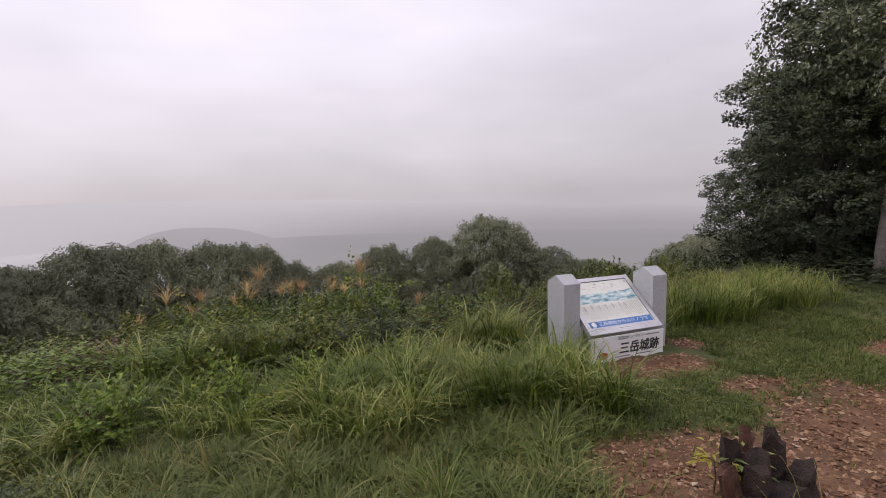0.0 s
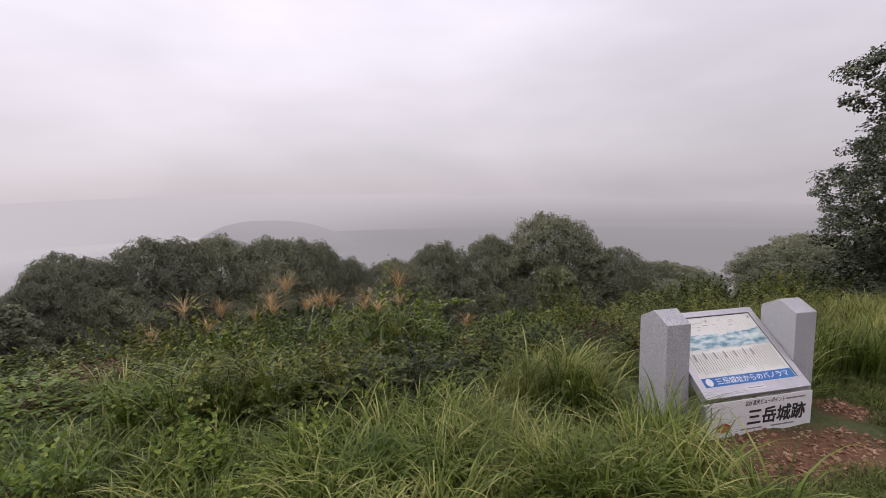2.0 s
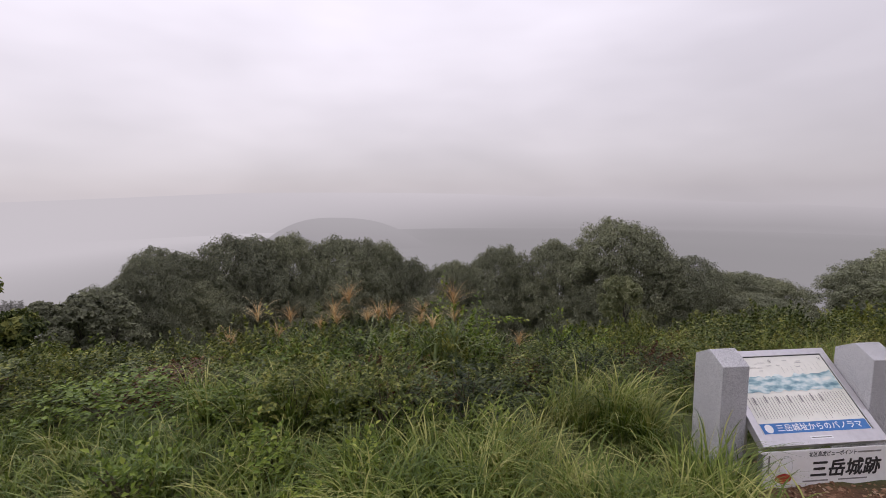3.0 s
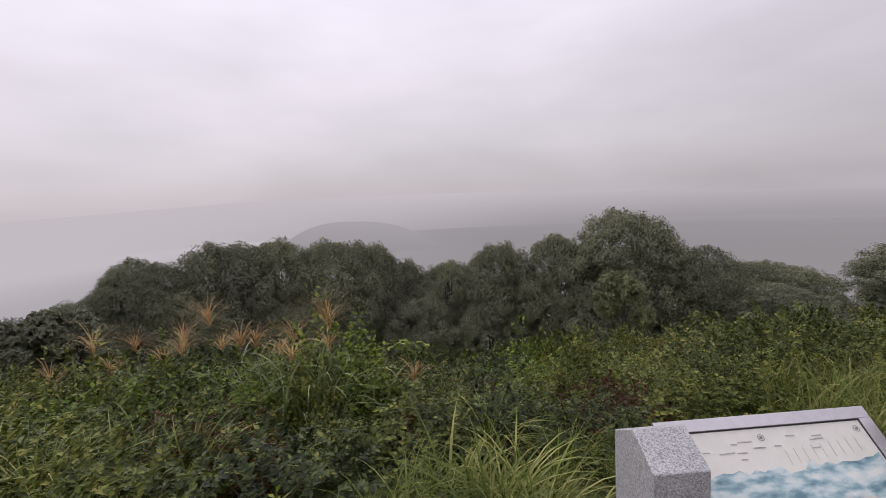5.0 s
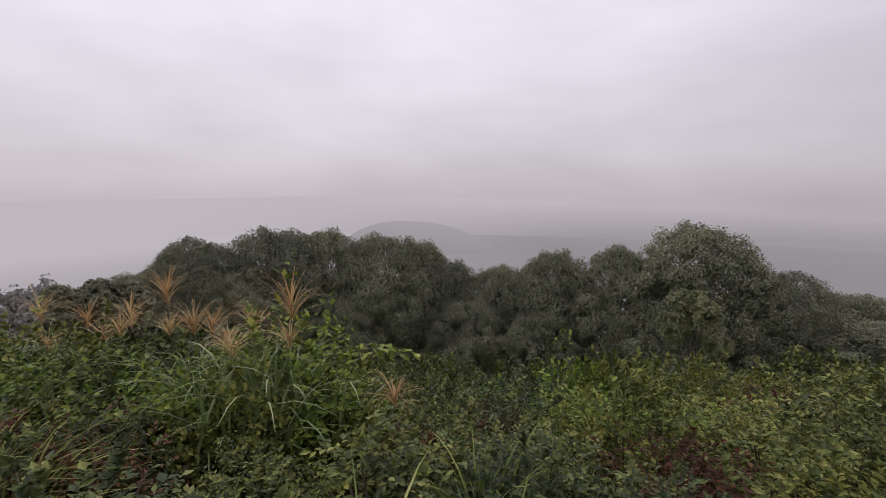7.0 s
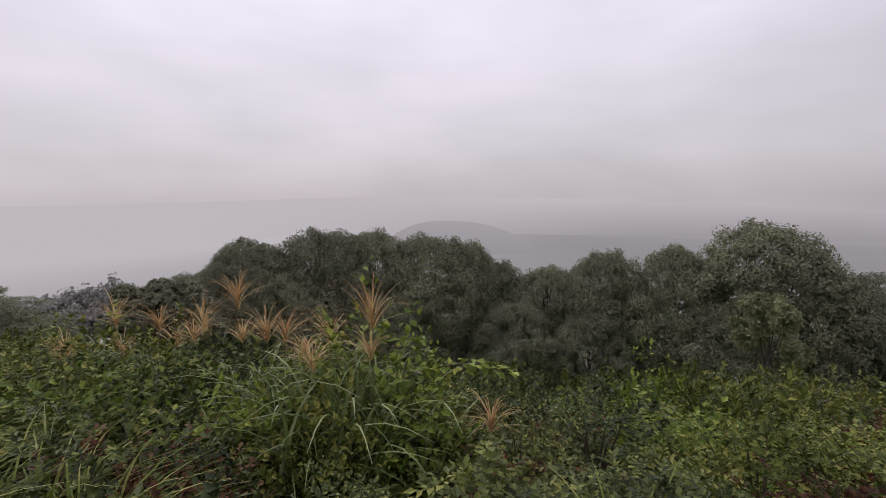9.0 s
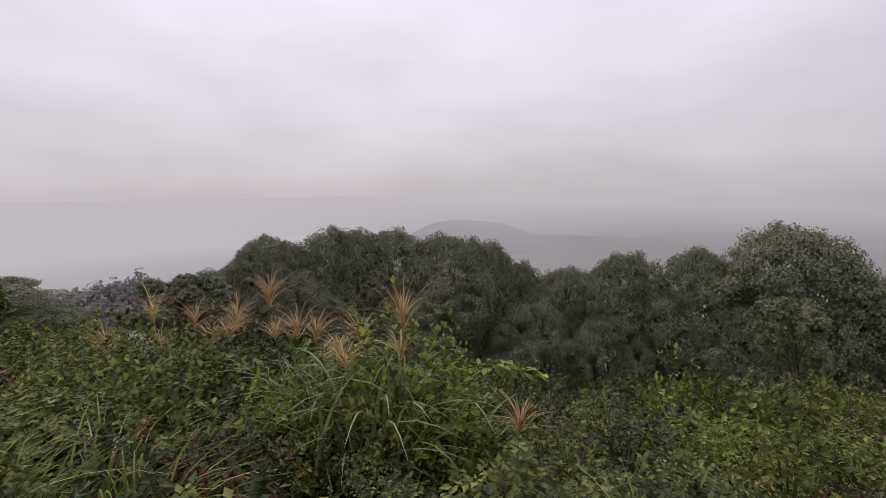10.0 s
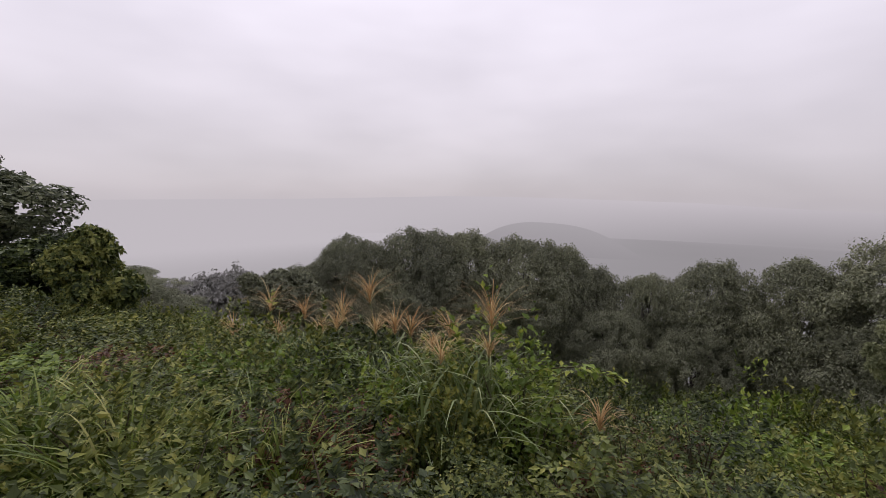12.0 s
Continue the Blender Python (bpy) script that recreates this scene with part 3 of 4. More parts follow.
# ---- thicket ----
def make_shrub(name, seed, foliage, label, twigs=300, leaflets=7, leaf_len=0.076, radius=0.66, height=0.78, shoots=6, category="shrub"):
    """A dome of twigs, each with two rows of leaflets, and a few upright shoots."""
    r = np.random.default_rng(seed)
    shrub = tagged(new(name), label, category)
    stems = []
    for k in range(9):
        a, q = r.uniform(0, 6.28), r.uniform(0.2, 0.75)
        end = np.array([math.cos(a) * q * radius, math.sin(a) * q * radius, height * r.uniform(0.6, 0.9)])
        p = np.linspace(0, 1, 4)[:, None]
        stems.append(tube_arrays(end * p ** [0.9, 0.9, 0.8] * [1, 1, 1], 0.012 * np.linspace(1, 0.25, 4), 5))
    part_mesh("branchwork", mesh_of("branchwork", *joined(*stems), STEM, True), shrub)
    d = unit(r.normal(0, 1, (twigs, 3)) * [1, 1, 0.8] + [0, 0, 0.55])
    lump = 1 + 0.15 * np.sin(5 * d[:, :1] + seed) + 0.13 * np.sin(6 * d[:, 1:2] + 2 * seed)
    p = d * [radius, radius, height] * lump * r.uniform(0.55, 1.02, (twigs, 1))
    p[:, 2] = np.abs(p[:, 2])
    axis = unit(d * 0.6 + r.normal(0, 0.55, d.shape) + [0, 0, 0.12])
    step = np.linspace(0, 1, leaflets)
    base = p[:, None] + axis[:, None] * (step * leaf_len * 2.4)[None, :, None]
    side = unit(np.cross(axis, [0, 0, 1.0]))
    sgn = np.where(np.arange(leaflets) % 2 == 0, 1.0, -1.0)
    sgn[-1] = 0
    ahead = axis[:, None] * 0.7 + side[:, None] * sgn[None, :, None] + r.normal(0, 0.25, base.shape)
    face = d[:, None] * 0.8 + [0, 0, 0.75] + 0 * base + r.normal(0, 0.34, base.shape)
    parts = [(base.reshape(-1, 3), ahead.reshape(-1, 3), face.reshape(-1, 3))]
    for k in range(shoots):
        a, q = r.uniform(0, 6.28), r.uniform(0, 0.7)
        n = 22
        h = np.linspace(0, 1, n)
        root = np.array([math.cos(a) * q * radius, math.sin(a) * q * radius, height * (1 - 0.4 * q * q)])
        b = root + np.stack([0.05 * h * math.cos(a), 0.05 * h * math.sin(a), -0.05 + h * r.uniform(0.05, 0.17)], -1)
        t = h * 17 + a
        parts.append((b, np.stack([np.cos(t), np.sin(t), 0.5 + h], -1), np.stack([0 * t, 0 * t, 1 + 0 * t], -1)))
    base, ahead, face = (np.concatenate([q[i] for q in parts]) for i in range(3))
    L = leaf_len * r.uniform(0.55, 1.3, len(base))
    part_mesh("foliage", mesh_of("foliage", *leaf_arrays(base, ahead, face, L, L * r.uniform(0.48, 0.74, len(L))), foliage), shrub)
    return shrub


LABELS = ("wet green bramble shrub in the hillside thicket", "deep green small-leaved shrub in the hillside thicket", "yellowish green shrub with pinnate leaves in the thicket",
          "dark fern-like shrub in the hillside thicket", "bright green vine sprawling over the thicket", "low russet-leaved shrub among green growth")
# name, seed, foliage, twigs, leaflets, leaf length, upright shoots, category
KINDS = (("shrub", 51, SHRUB_A, 420, 7, 0.056, 8, "shrub"), ("shrub", 52, SHRUB_B, 480, 7, 0.045, 8, "shrub"), ("shrub", 53, SHRUB_A, 320, 11, 0.050, 8, "shrub"),
         ("shrub", 54, SHRUB_B, 320, 11, 0.050, 12, "shrub"), ("vine_shrub", 55, SHRUB_C, 420, 5, 0.066, 2, "vine"), ("russet_shrub", 56, RUSSET, 400, 7, 0.046, 3, "shrub"))
near_shrubs = [make_shrub(n, sd, mat, LABELS[k], tw, lf, ln, shoots=sh, category=ct) for k, (n, sd, mat, tw, lf, ln, sh, ct) in enumerate(KINDS)]
far_shrubs = [make_shrub(n, sd + 20, mat, LABELS[k], int(tw * 0.7), lf, ln * 1.25, shoots=sh, category=ct) for k, (n, sd, mat, tw, lf, ln, sh, ct) in enumerate(KINDS)]
shrubs = near_shrubs + far_shrubs
used = [False] * 12


def put_shrub(k, x, y, turn, wide, tall):
    """tall: height of the shrub over the ground."""
    k += 6 if y > 4.4 or x < -6.0 else 0
    m = pose(x, y, float(ground_z(x, y)) - 0.03, 0, 0, turn) @ Matrix.Diagonal((wide / 0.66, wide / 0.66, tall / 0.78, 1))
    ob = shrubs[k] if not used[k] else copy_thing(shrubs[k], Matrix.Identity(4))
    used[k] = True
    ob.matrix_basis = m
    tagged(ob, group="thicket on the slope")


r2 = np.random.default_rng(23)
for yy in np.arange(-0.55, 6.4, 0.72):
    for xx in np.arange(-15.5, 9.5, 0.80):
        x, off = xx + r2.uniform(-0.3, 0.3), yy + r2.uniform(-0.25, 0.25)
        y = float(brow(x)) + 0.55 + off
        if x > 6.0 and y < 5.5 or x > 3.6 and off < 0.4 or (x > 1.2 and off < 0.15):
            continue
        if math.hypot(x + 1.0, y - 0.3) < 1.15 or (-0.6 < x < 1.5 and y < 1.45) or (x > -1.4 and off < 0.1):
            continue
        mix = math.sin(1.1 * x + 0.5) + math.cos(1.3 * y + 0.4 * x) + r2.uniform(-0.9, 0.9)
        k = 0 if mix < -0.9 else 1 if mix < -0.2 else 3 if mix < 0.5 else 2 if mix < 1.3 else 4
        if r2.uniform() < 0.07:
            k = 5
        tall = r2.uniform(0.45, 0.92) * (0.82 if x < -4.5 else 1.0) * (0.85 + 0.15 * min(1, max(0, off) / 1.6)) * (1.0 + 0.06 * max(0, y - 4))
        put_shrub(k, x, y, r2.uniform(0, 360), r2.uniform(0.42, 0.68), tall * (0.75 if k == 5 else 1.0))
# the mound that carries the pampas grass, with vines over its shoulder
for k, x, y, wide, tall in ((1, -2.9, 3.3, 0.8, 1.02), (0, -2.2, 3.2, 0.7, 1.00), (2, -3.6, 3.2, 0.7, 0.95), (4, -3.3, 2.7, 0.6, 0.74), (0, -4.3, 3.6, 0.8, 0.95), (3, -3.4, 4.0, 0.8, 1.10), (2, -2.5, 3.9, 0.7, 1.05), (4, -3.9, 2.6, 0.6, 0.68), (2, -4.9, 3.2, 0.7, 0.8), (4, -2.6, 2.7, 0.5, 0.80),
                            (5, -2.75, 1.90, 0.5, 0.55), (5, -2.35, 1.75, 0.45, 0.46), (5, -0.9, 2.5, 0.5, 0.42), (1, -4.55, -0.95, 0.42, 0.36), (2, -5.0, -0.4, 0.5, 0.4), (1, 0.2, 1.75, 0.5, 0.45), (0, 0.85, 1.85, 0.5, 0.5), (2, 1.4, 1.9, 0.5, 0.5), (3, -0.35, 1.9, 0.5, 0.5), (0, 1.95, 2.15, 0.5, 0.55), (5, 0.5, 2.3, 0.45, 0.5), (3, 1.1, 2.6, 0.5, 0.6), (2, 2.3, 6.0, 0.5, 0.95), (3, 4.0, 6.4, 0.6, 1.1), (2, 3.2, 5.4, 0.7, 0.9)):
    put_shrub(k, x, y, 40 * k + 30 * x, wide, tall)
vine = make_shrub("vine_mound", 58, SHRUB_C, "bright green vine with heart-shaped leaves climbing a bush", 620, 3, 0.056, 0.42, 1.12, shoots=3, category="vine")
vine.matrix_basis = stand(vine, -1.55, 2.85, 0)
copy_thing(vine, Matrix.Identity(4)).matrix_basis = stand(vine, -1.95, 3.05, 150, 1.1, 1.05)
q = np.linspace(0, 1, 9)
run = np.stack([0.10 + 0.46 * q, -0.10 * q, 1.02 + 0.22 * q - 0.16 * q ** 2], -1)
part_mesh("runner", mesh_of("runner", *tube_arrays(run, np.linspace(0.006, 0.002, 9), 5), STEM, True), vine)
rq = np.repeat(run, 5, 0) + rng.normal(0, 0.016, (45, 3))
rl = 0.06 * rng.uniform(0.7, 1.3, 45)
part_mesh("runner_leaves", mesh_of("runner_leaves", *leaf_arrays(rq, rng.normal(0, 1, (45, 3)) * [1, 1, 0.4] + [0.4, 0, 0], np.tile([0.0, 0.0, 1.0], (45, 1)) + rng.normal(0, 0.2, (45, 3)), rl, rl * 0.62), SHRUB_C), vine)
weeds = make_shrub("leafy_weed", 59, SHRUB_C, "leafy green weed growing among the long grass", 130, 5, 0.042, 0.22, 0.36, shoots=2, category="weed")
for k, (x, y, wide) in enumerate(((-2.75, 0.25, 1.0), (-3.5, 0.45, 1.1), (-2.35, 0.75, 1.0), (-4.3, 0.2, 1.2), (-1.8, 0.85, 0.9), (-3.1, -0.1, 0.8))):
    ob = weeds if k == 0 else copy_thing(weeds, Matrix.Identity(4))
    ob.matrix_basis = stand(ob, x, y, 50 * k, wide, 1.0, 0.02)
    tagged(ob, group="weeds in the grass")
understory = make_shrub("dark_bush", 57, CANOPY_SHADE_LEAF, "evergreen bush under the trees, canopy shade in its dark leaf colour", 420, 7, 0.10, 1.3, 1.7, shoots=0, category="bush")
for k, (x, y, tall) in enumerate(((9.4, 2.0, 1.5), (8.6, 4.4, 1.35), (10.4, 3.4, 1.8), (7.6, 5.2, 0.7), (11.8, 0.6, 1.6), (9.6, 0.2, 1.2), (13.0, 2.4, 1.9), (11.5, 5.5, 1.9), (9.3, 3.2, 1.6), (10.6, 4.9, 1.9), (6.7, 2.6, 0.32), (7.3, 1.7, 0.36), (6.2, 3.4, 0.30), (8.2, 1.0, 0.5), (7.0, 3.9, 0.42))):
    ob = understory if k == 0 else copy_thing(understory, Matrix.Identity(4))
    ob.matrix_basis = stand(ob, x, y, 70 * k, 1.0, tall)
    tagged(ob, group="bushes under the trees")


# ---- grass ----
def scatter(n, x0, x1, y0, y1, keep):
    r = rng
    p = np.stack([r.uniform(x0, x1, n), r.uniform(y0, y1, n)], -1)
    return p[keep(p[:, 0], p[:, 1]) > r.uniform(0, 1, n)]


def tuft_field(spots, blades, height, reach, width, root_spread, segs=5, bend=0.5):
    """Blades in tufts round the given spots."""
    r, n = rng, len(spots) * blades
    c = np.repeat(spots, blades, 0)
    a = r.uniform(0, 2 * np.pi, n)
    q = np.abs(r.normal(0, root_spread, n))
    x, y = c[:, 0] + np.cos(a) * q, c[:, 1] + np.sin(a) * q
    size = np.repeat(r.uniform(0.7, 1.2, len(spots)), blades)
    root = np.stack([x, y, ground_z(x, y) - 0.01], -1)
    h = r.uniform(*height, n) * size
    return blade_arrays(root, a + r.normal(0, bend, n), h, r.uniform(*reach, n) * size, r.uniform(*width, n), segs)


def green(x, y):
    clear = np.where((x > -0.45) & (x < 1.4) & (y > -0.45) & (y < 0.62), 0.0, 1.0)
    return np.clip(1.0 - 1.25 * bareness(x, y), 0.02, 1) * clear


def long_left(x, y):
    edge = -0.75 - 0.25 * (x + 1.5) + 0.18 * np.sin(3 * x)
    far = np.where(x > -1.3, 1.05, 0.58 + 0.20 * np.clip(-x - 2.2, 0, 5)) + 0.12 * np.sin(5 * x)
    stood = np.hypot(x + 0.95, y - 0.25) > 0.55
    return ((y > edge) & (y < far) & (x < -0.35) & stood).astype(float) * green(x, y)


def long_right(x, y):
    return ((y > 0.55 + 0.10 * np.sin(4 * x)) & (y < brow(x) + 0.55) & (x < 5.4 - 0.4 * np.sin(2 * y))).astype(float)


tall_left = tuft_field(scatter(230, -1.5, -0.3, -1.4, 1.5, long_left), 28, (0.24, 0.58), (0.12, 0.55), (0.010, 0.020), 0.06, 6)
mid_left = tuft_field(scatter(300, -2.9, -1.4, -1.6, 1.5, long_left), 26, (0.20, 0.50), (0.14, 0.52), (0.010, 0.020), 0.06, 6)
low_left = tuft_field(scatter(430, -6.5, -2.7, -1.6, 2.0, long_left), 28, (0.12, 0.34), (0.10, 0.40), (0.009, 0.016), 0.07, 6)
tall_right = tuft_field(scatter(330, 1.35, 5.4, 0.4, 3.4, long_right), 30, (0.22, 0.58), (0.12, 0.45), (0.009, 0.017), 0.07, 6)
tall_back = tuft_field(scatter(30, -0.3, 1.5, 0.85, 1.7, lambda x, y: np.ones_like(x)), 40, (0.15, 0.36), (0.10, 0.34), (0.005, 0.009), 0.07, 6)
foot_tufts = tuft_field(np.array([(-0.30, 0.10), (-0.42, 0.30), (-0.25, -0.08), (-0.12, 0.02), (1.20, 0.30), (1.05, 0.55), (-0.5, 0.5)]), 60, (0.16, 0.40), (0.12, 0.42), (0.006, 0.011), 0.06, 6)
front_tufts = tuft_field(np.array([(-1.45, -1.45), (-1.75, -1.30), (-1.2, -1.15), (-1.55, -1.0), (-2.2, -1.6), (-4.1, -0.9), (-3.7, -1.2)]), 120, (0.08, 0.22), (0.10, 0.34), (0.004, 0.008), 0.09, 6)
edge_tufts = tuft_field(np.array([(-3.9, 1.25), (-3.5, 1.15), (-3.1, 1.2), (-3.3, 1.5), (-3.7, 1.55), (-2.8, 1.65), (-2.5, 1.55), (-4.3, 1.4), (-2.95, 1.4), (-4.6, 1.8), (-0.55, 1.75)]), 70, (0.34, 0.70), (0.18, 0.66), (0.010, 0.019), 0.07, 7)
tagged(new("tall_grass", mesh_of("tall_grass", *joined(tall_left, mid_left, low_left, tall_right, tall_back, foot_tufts, front_tufts, edge_tufts), GRASS_TALL)), "long wet green grass arching over the brow", "grass", kind="stuff")
dry = tuft_field(scatter(90, 1.6, 5.4, 1.1, 3.2, long_right), 26, (0.25, 0.60), (0.10, 0.35), (0.004, 0.007), 0.08, 5)
straw = tuft_field(scatter(90, -5.5, 1.0, -2.8, 0.6, green), 10, (0.10, 0.36), (0.10, 0.35), (0.003, 0.005), 0.08, 5)
sere = tuft_field(scatter(1500, -4.8, -0.9, -2.4, -0.35, green), 9, (0.03, 0.12), (0.03, 0.13), (0.004, 0.007), 0.06, 3)
lean_at = scatter(1700, -1.9, -0.25, -0.5, 1.25, long_left)
ln = len(lean_at)
seeding = blade_arrays(np.stack([lean_at[:, 0], lean_at[:, 1], ground_z(lean_at[:, 0], lean_at[:, 1])], -1), rng.normal(-0.2, 0.7, ln), rng.uniform(0.34, 0.66, ln), rng.uniform(0.15, 0.55, ln), rng.uniform(0.004, 0.007, ln), 6)
side_at = scatter(2600, 1.3, 5.2, 0.6, 3.2, long_right)
sn = len(side_at)
seeding_side = blade_arrays(np.stack([side_at[:, 0], side_at[:, 1], ground_z(side_at[:, 0], side_at[:, 1])], -1), rng.normal(-0.2, 0.8, sn), rng.uniform(0.35, 0.68, sn), rng.uniform(0.10, 0.45, sn), rng.uniform(0.004, 0.007, sn), 6)
tagged(new("seeding_grass", mesh_of("seeding_grass", *joined(seeding, seeding_side), GRASS_SEED)), "thin yellow-green seeding grass leaning beside the board", "grass", kind="stuff")
tagged(new("dry_grass", mesh_of("dry_grass", *joined(dry, straw, sere), GRASS_DRY)), "yellowed dry grass blades among the green", "grass", kind="stuff")
mid = tuft_field(scatter(620, -6.0, 3.8, -4.2, 0.9, lambda x, y: green(x, y) * (0.35 + 0.65 * (x < 0.2))), 26, (0.07, 0.24), (0.06, 0.26), (0.004, 0.007), 0.09, 4)
lawn = tuft_field(scatter(6000, -1.0, 4.2, -1.8, 0.7, green), 7, (0.025, 0.085), (0.02, 0.09), (0.007, 0.013), 0.05, 2)
front_turf = tuft_field(scatter(3000, -4.8, -0.8, -2.6, -0.3, green), 8, (0.04, 0.14), (0.04, 0.14), (0.008, 0.014), 0.05, 2)
turf = tuft_field(scatter(9800, -5.5, 6.5, -3.4, 1.6, green), 7, (0.03, 0.095), (0.02, 0.08), (0.005, 0.009), 0.05, 2)
clumps = tuft_field(scatter(260, -4.8, -0.7, -2.6, -0.4, green), 30, (0.10, 0.26), (0.08, 0.32), (0.007, 0.013), 0.06, 5)
tagged(new("turf_grass", mesh_of("turf_grass", *joined(mid, turf, lawn, front_turf, clumps), GRASS_TURF)), "short trodden turf on the clearing", "grass", kind="stuff")

# gravel
gp = scatter(52000, -2.6, 4.6, -4.2, 0.7, lambda x, y: bareness(x, y) * 0.9 + 0.02)
gn = len(gp)
octa = np.array([(1, 0, 0), (0, 1, 0), (-1, 0, 0), (0, -1, 0), (0, 0, 1), (0, 0, -1)], float)
of = np.array([(0, 1, 4), (1, 2, 4), (2, 3, 4), (3, 0, 4), (1, 0, 5), (2, 1, 5), (3, 2, 5), (0, 3, 5)])
gs = 0.006 + 0.015 * rng.uniform(0, 1, gn) ** 2.0
ga = rng.uniform(0, 6.28, gn)
gv = octa[None] * (gs[:, None] * rng.uniform(0.6, 1.4, (gn, 3)))[:, None] * [1, 1, 0.6] + rng.normal(0, 0.25, (gn, 6, 3)) * gs[:, None, None]
gv = np.stack([gv[..., 0] * np.cos(ga)[:, None] - gv[..., 1] * np.sin(ga)[:, None], gv[..., 0] * np.sin(ga)[:, None] + gv[..., 1] * np.cos(ga)[:, None], gv[..., 2]], -1)
gv += np.stack([gp[:, 0], gp[:, 1], ground_z(gp[:, 0], gp[:, 1]) + gs * 0.3], -1)[:, None]
tagged(new("gravel", mesh_of("gravel", gv.reshape(-1, 3), (np.arange(gn)[:, None, None] * 6 + of[None]).reshape(-1, 3), STONE)), "loose red-brown gravel on the trodden path", "gravel", kind="stuff")


# ---- pampas grass ----
def make_pampas(spot, tips, leaves, seed):
    """A clump of broad arching blades with tall stalks, each ending in a feathery plume."""
    r = np.random.default_rng(seed)
    x, y = spot
    g = float(ground_z(x, y))
    clump = tagged(new("pampas_grass"), "pampas grass with reddish-gold feathery plumes above green blades", "pampas grass", "pampas on the mound")
    clump.location = (x, y, g)
    root = np.stack([r.normal(0, 0.22, leaves), r.normal(0, 0.18, leaves), np.full(leaves, 0.1)], -1)
    a = r.uniform(0, 6.28, leaves)
    part_mesh("blades", mesh_of("blades", *blade_arrays(root, a, r.uniform(0.5, 1.05, leaves), r.uniform(0.25, 0.8, leaves), r.uniform(0.014, 0.028, leaves), 8, 1.9), REED), clump)
    for tx, ty, tz, size in tips:
        top = np.array([tx - x, ty - y, tz - g])
        foot = np.array([top[0] * 0.55, top[1] * 0.55, 0.0])
        p = np.linspace(0, 1, 6)[:, None]
        pts = foot + (top - [0, 0, 0.26 * size] - foot) * p + np.array([0.04, 0.0, 0]) * np.sin(p * 3)
        stalk = part_mesh("stalk", mesh_of("stalk", *tube_arrays(pts, np.linspace(0.005, 0.0028, 6), 5), REED, True), clump)
        n = 54
        up = np.linspace(0, 1, n)
        rt = pts[-1] + np.stack([0 * up, 0 * up, up * 0.10 * size - 0.03], -1)
        aa = r.uniform(0, 6.28, n)
        part_mesh("plume", mesh_of("plume", *blade_arrays(rt, aa, r.uniform(0.06, 0.21, n) * size, r.uniform(0.07, 0.34, n) * size, r.uniform(0.004, 0.0075, n), 7, 2.2, 1.05), PLUME), stalk, "reddish-gold drooping plume")
    return clump


make_pampas((-1.95, 2.75), ((-1.84, 2.95, 1.01, 1.35), (-2.23, 3.20, 0.73, 1.00), (-2.13, 2.70, 0.67, 0.80), (-1.07, 2.60, 0.44, 0.80), (-2.27, 2.90, 0.65, 0.70), (-1.84, 2.90, 0.71, 0.90)), 150, 1)
make_pampas((-2.75, 3.2), ((-3.25, 3.70, 0.92, 1.35), (-2.83, 3.40, 0.67, 1.05), (-2.68, 3.40, 0.65, 1.00), (-3.44, 3.50, 0.75, 1.35), (-2.97, 3.30, 0.62, 0.80), (-3.37, 3.30, 0.60, 0.80)), 130, 2)
make_pampas((-3.8, 3.4), ((-4.55, 3.80, 0.68, 1.40), (-4.10, 3.80, 0.58, 1.10), (-4.88, 3.60, 0.33, 1.10), (-4.20, 3.50, 0.39, 0.90), (-3.61, 3.40, 0.50, 0.80)), 90, 3)


# ---- granite posts ----
def make_post(x0, label):
    """A square-cut granite post with a gabled head."""
    post = tagged(new("granite_post"), label, "stone post", "posts of the board")
    w, y0, d, eave, ridge = 0.200, 0.158, 0.314, 0.840, 0.922
    bm = bmesh.new()
    low = [bm.verts.new(c) for c in ((0, 0, -0.2), (w, 0, -0.2), (w, d, -0.2), (0, d, -0.2))]
    top = [bm.verts.new(c) for c in ((0, 0, eave), (w, 0, eave), (w, d, eave), (0, d, eave))]
    r0, r1 = bm.verts.new((0, d / 2, ridge)), bm.verts.new((w, d / 2, ridge))
    for f in ((low[3], low[2], low[1], low[0]), (low[0], low[1], top[1], top[0]), (low[1], low[2], top[2], r1, top[1]), (low[2], low[3], top[3], top[2]),
              (low[3], low[0], top[0], r0, top[3]), (top[0], top[1], r1, r0), (top[2], top[3], r0, r1)):
        bm.faces.new(f)
    bmesh.ops.bevel(bm, geom=list(bm.edges), offset=0.004, segments=2, affect="EDGES", profile=0.5)
    post.location = (x0, y0, 0)
    part("shaft", bm, GRANITE, post)
    return post


make_post(-0.212, "light grey granite post with gabled head beside the board")
make_post(0.955, "light grey granite post with gabled head, bare soil at its foot")

# ---- information board ----
BW, FOLD, RISE, RUN = 0.947, 0.312, 0.476, 0.584
SLOPE = math.hypot(RISE, RUN)
board = tagged(new("information_board"), "sloping information board in a metal frame, white sign below", "sign")
UP = Vector((0, RUN / SLOPE, RISE / SLOPE))
OUT = Vector((0, -RISE / SLOPE, RUN / SLOPE))
DESK = Matrix(((1, UP.x, OUT.x, 0), (0, UP.y, OUT.y, 0), (0, UP.z, OUT.z, FOLD), (0, 0, 0, 1)))
FACE = Matrix(((1, 0, 0, 0), (0, 0, -1, -0.012), (0, 1, 0, 0.006), (0, 0, 0, 1)))


def board_part(name, at, material, size, centre, parent, bevel=0.0, label=""):
    ob = part(name, box(bmesh.new(), size, centre, bevel), material, parent, label)
    ob.matrix_basis = at
    return ob


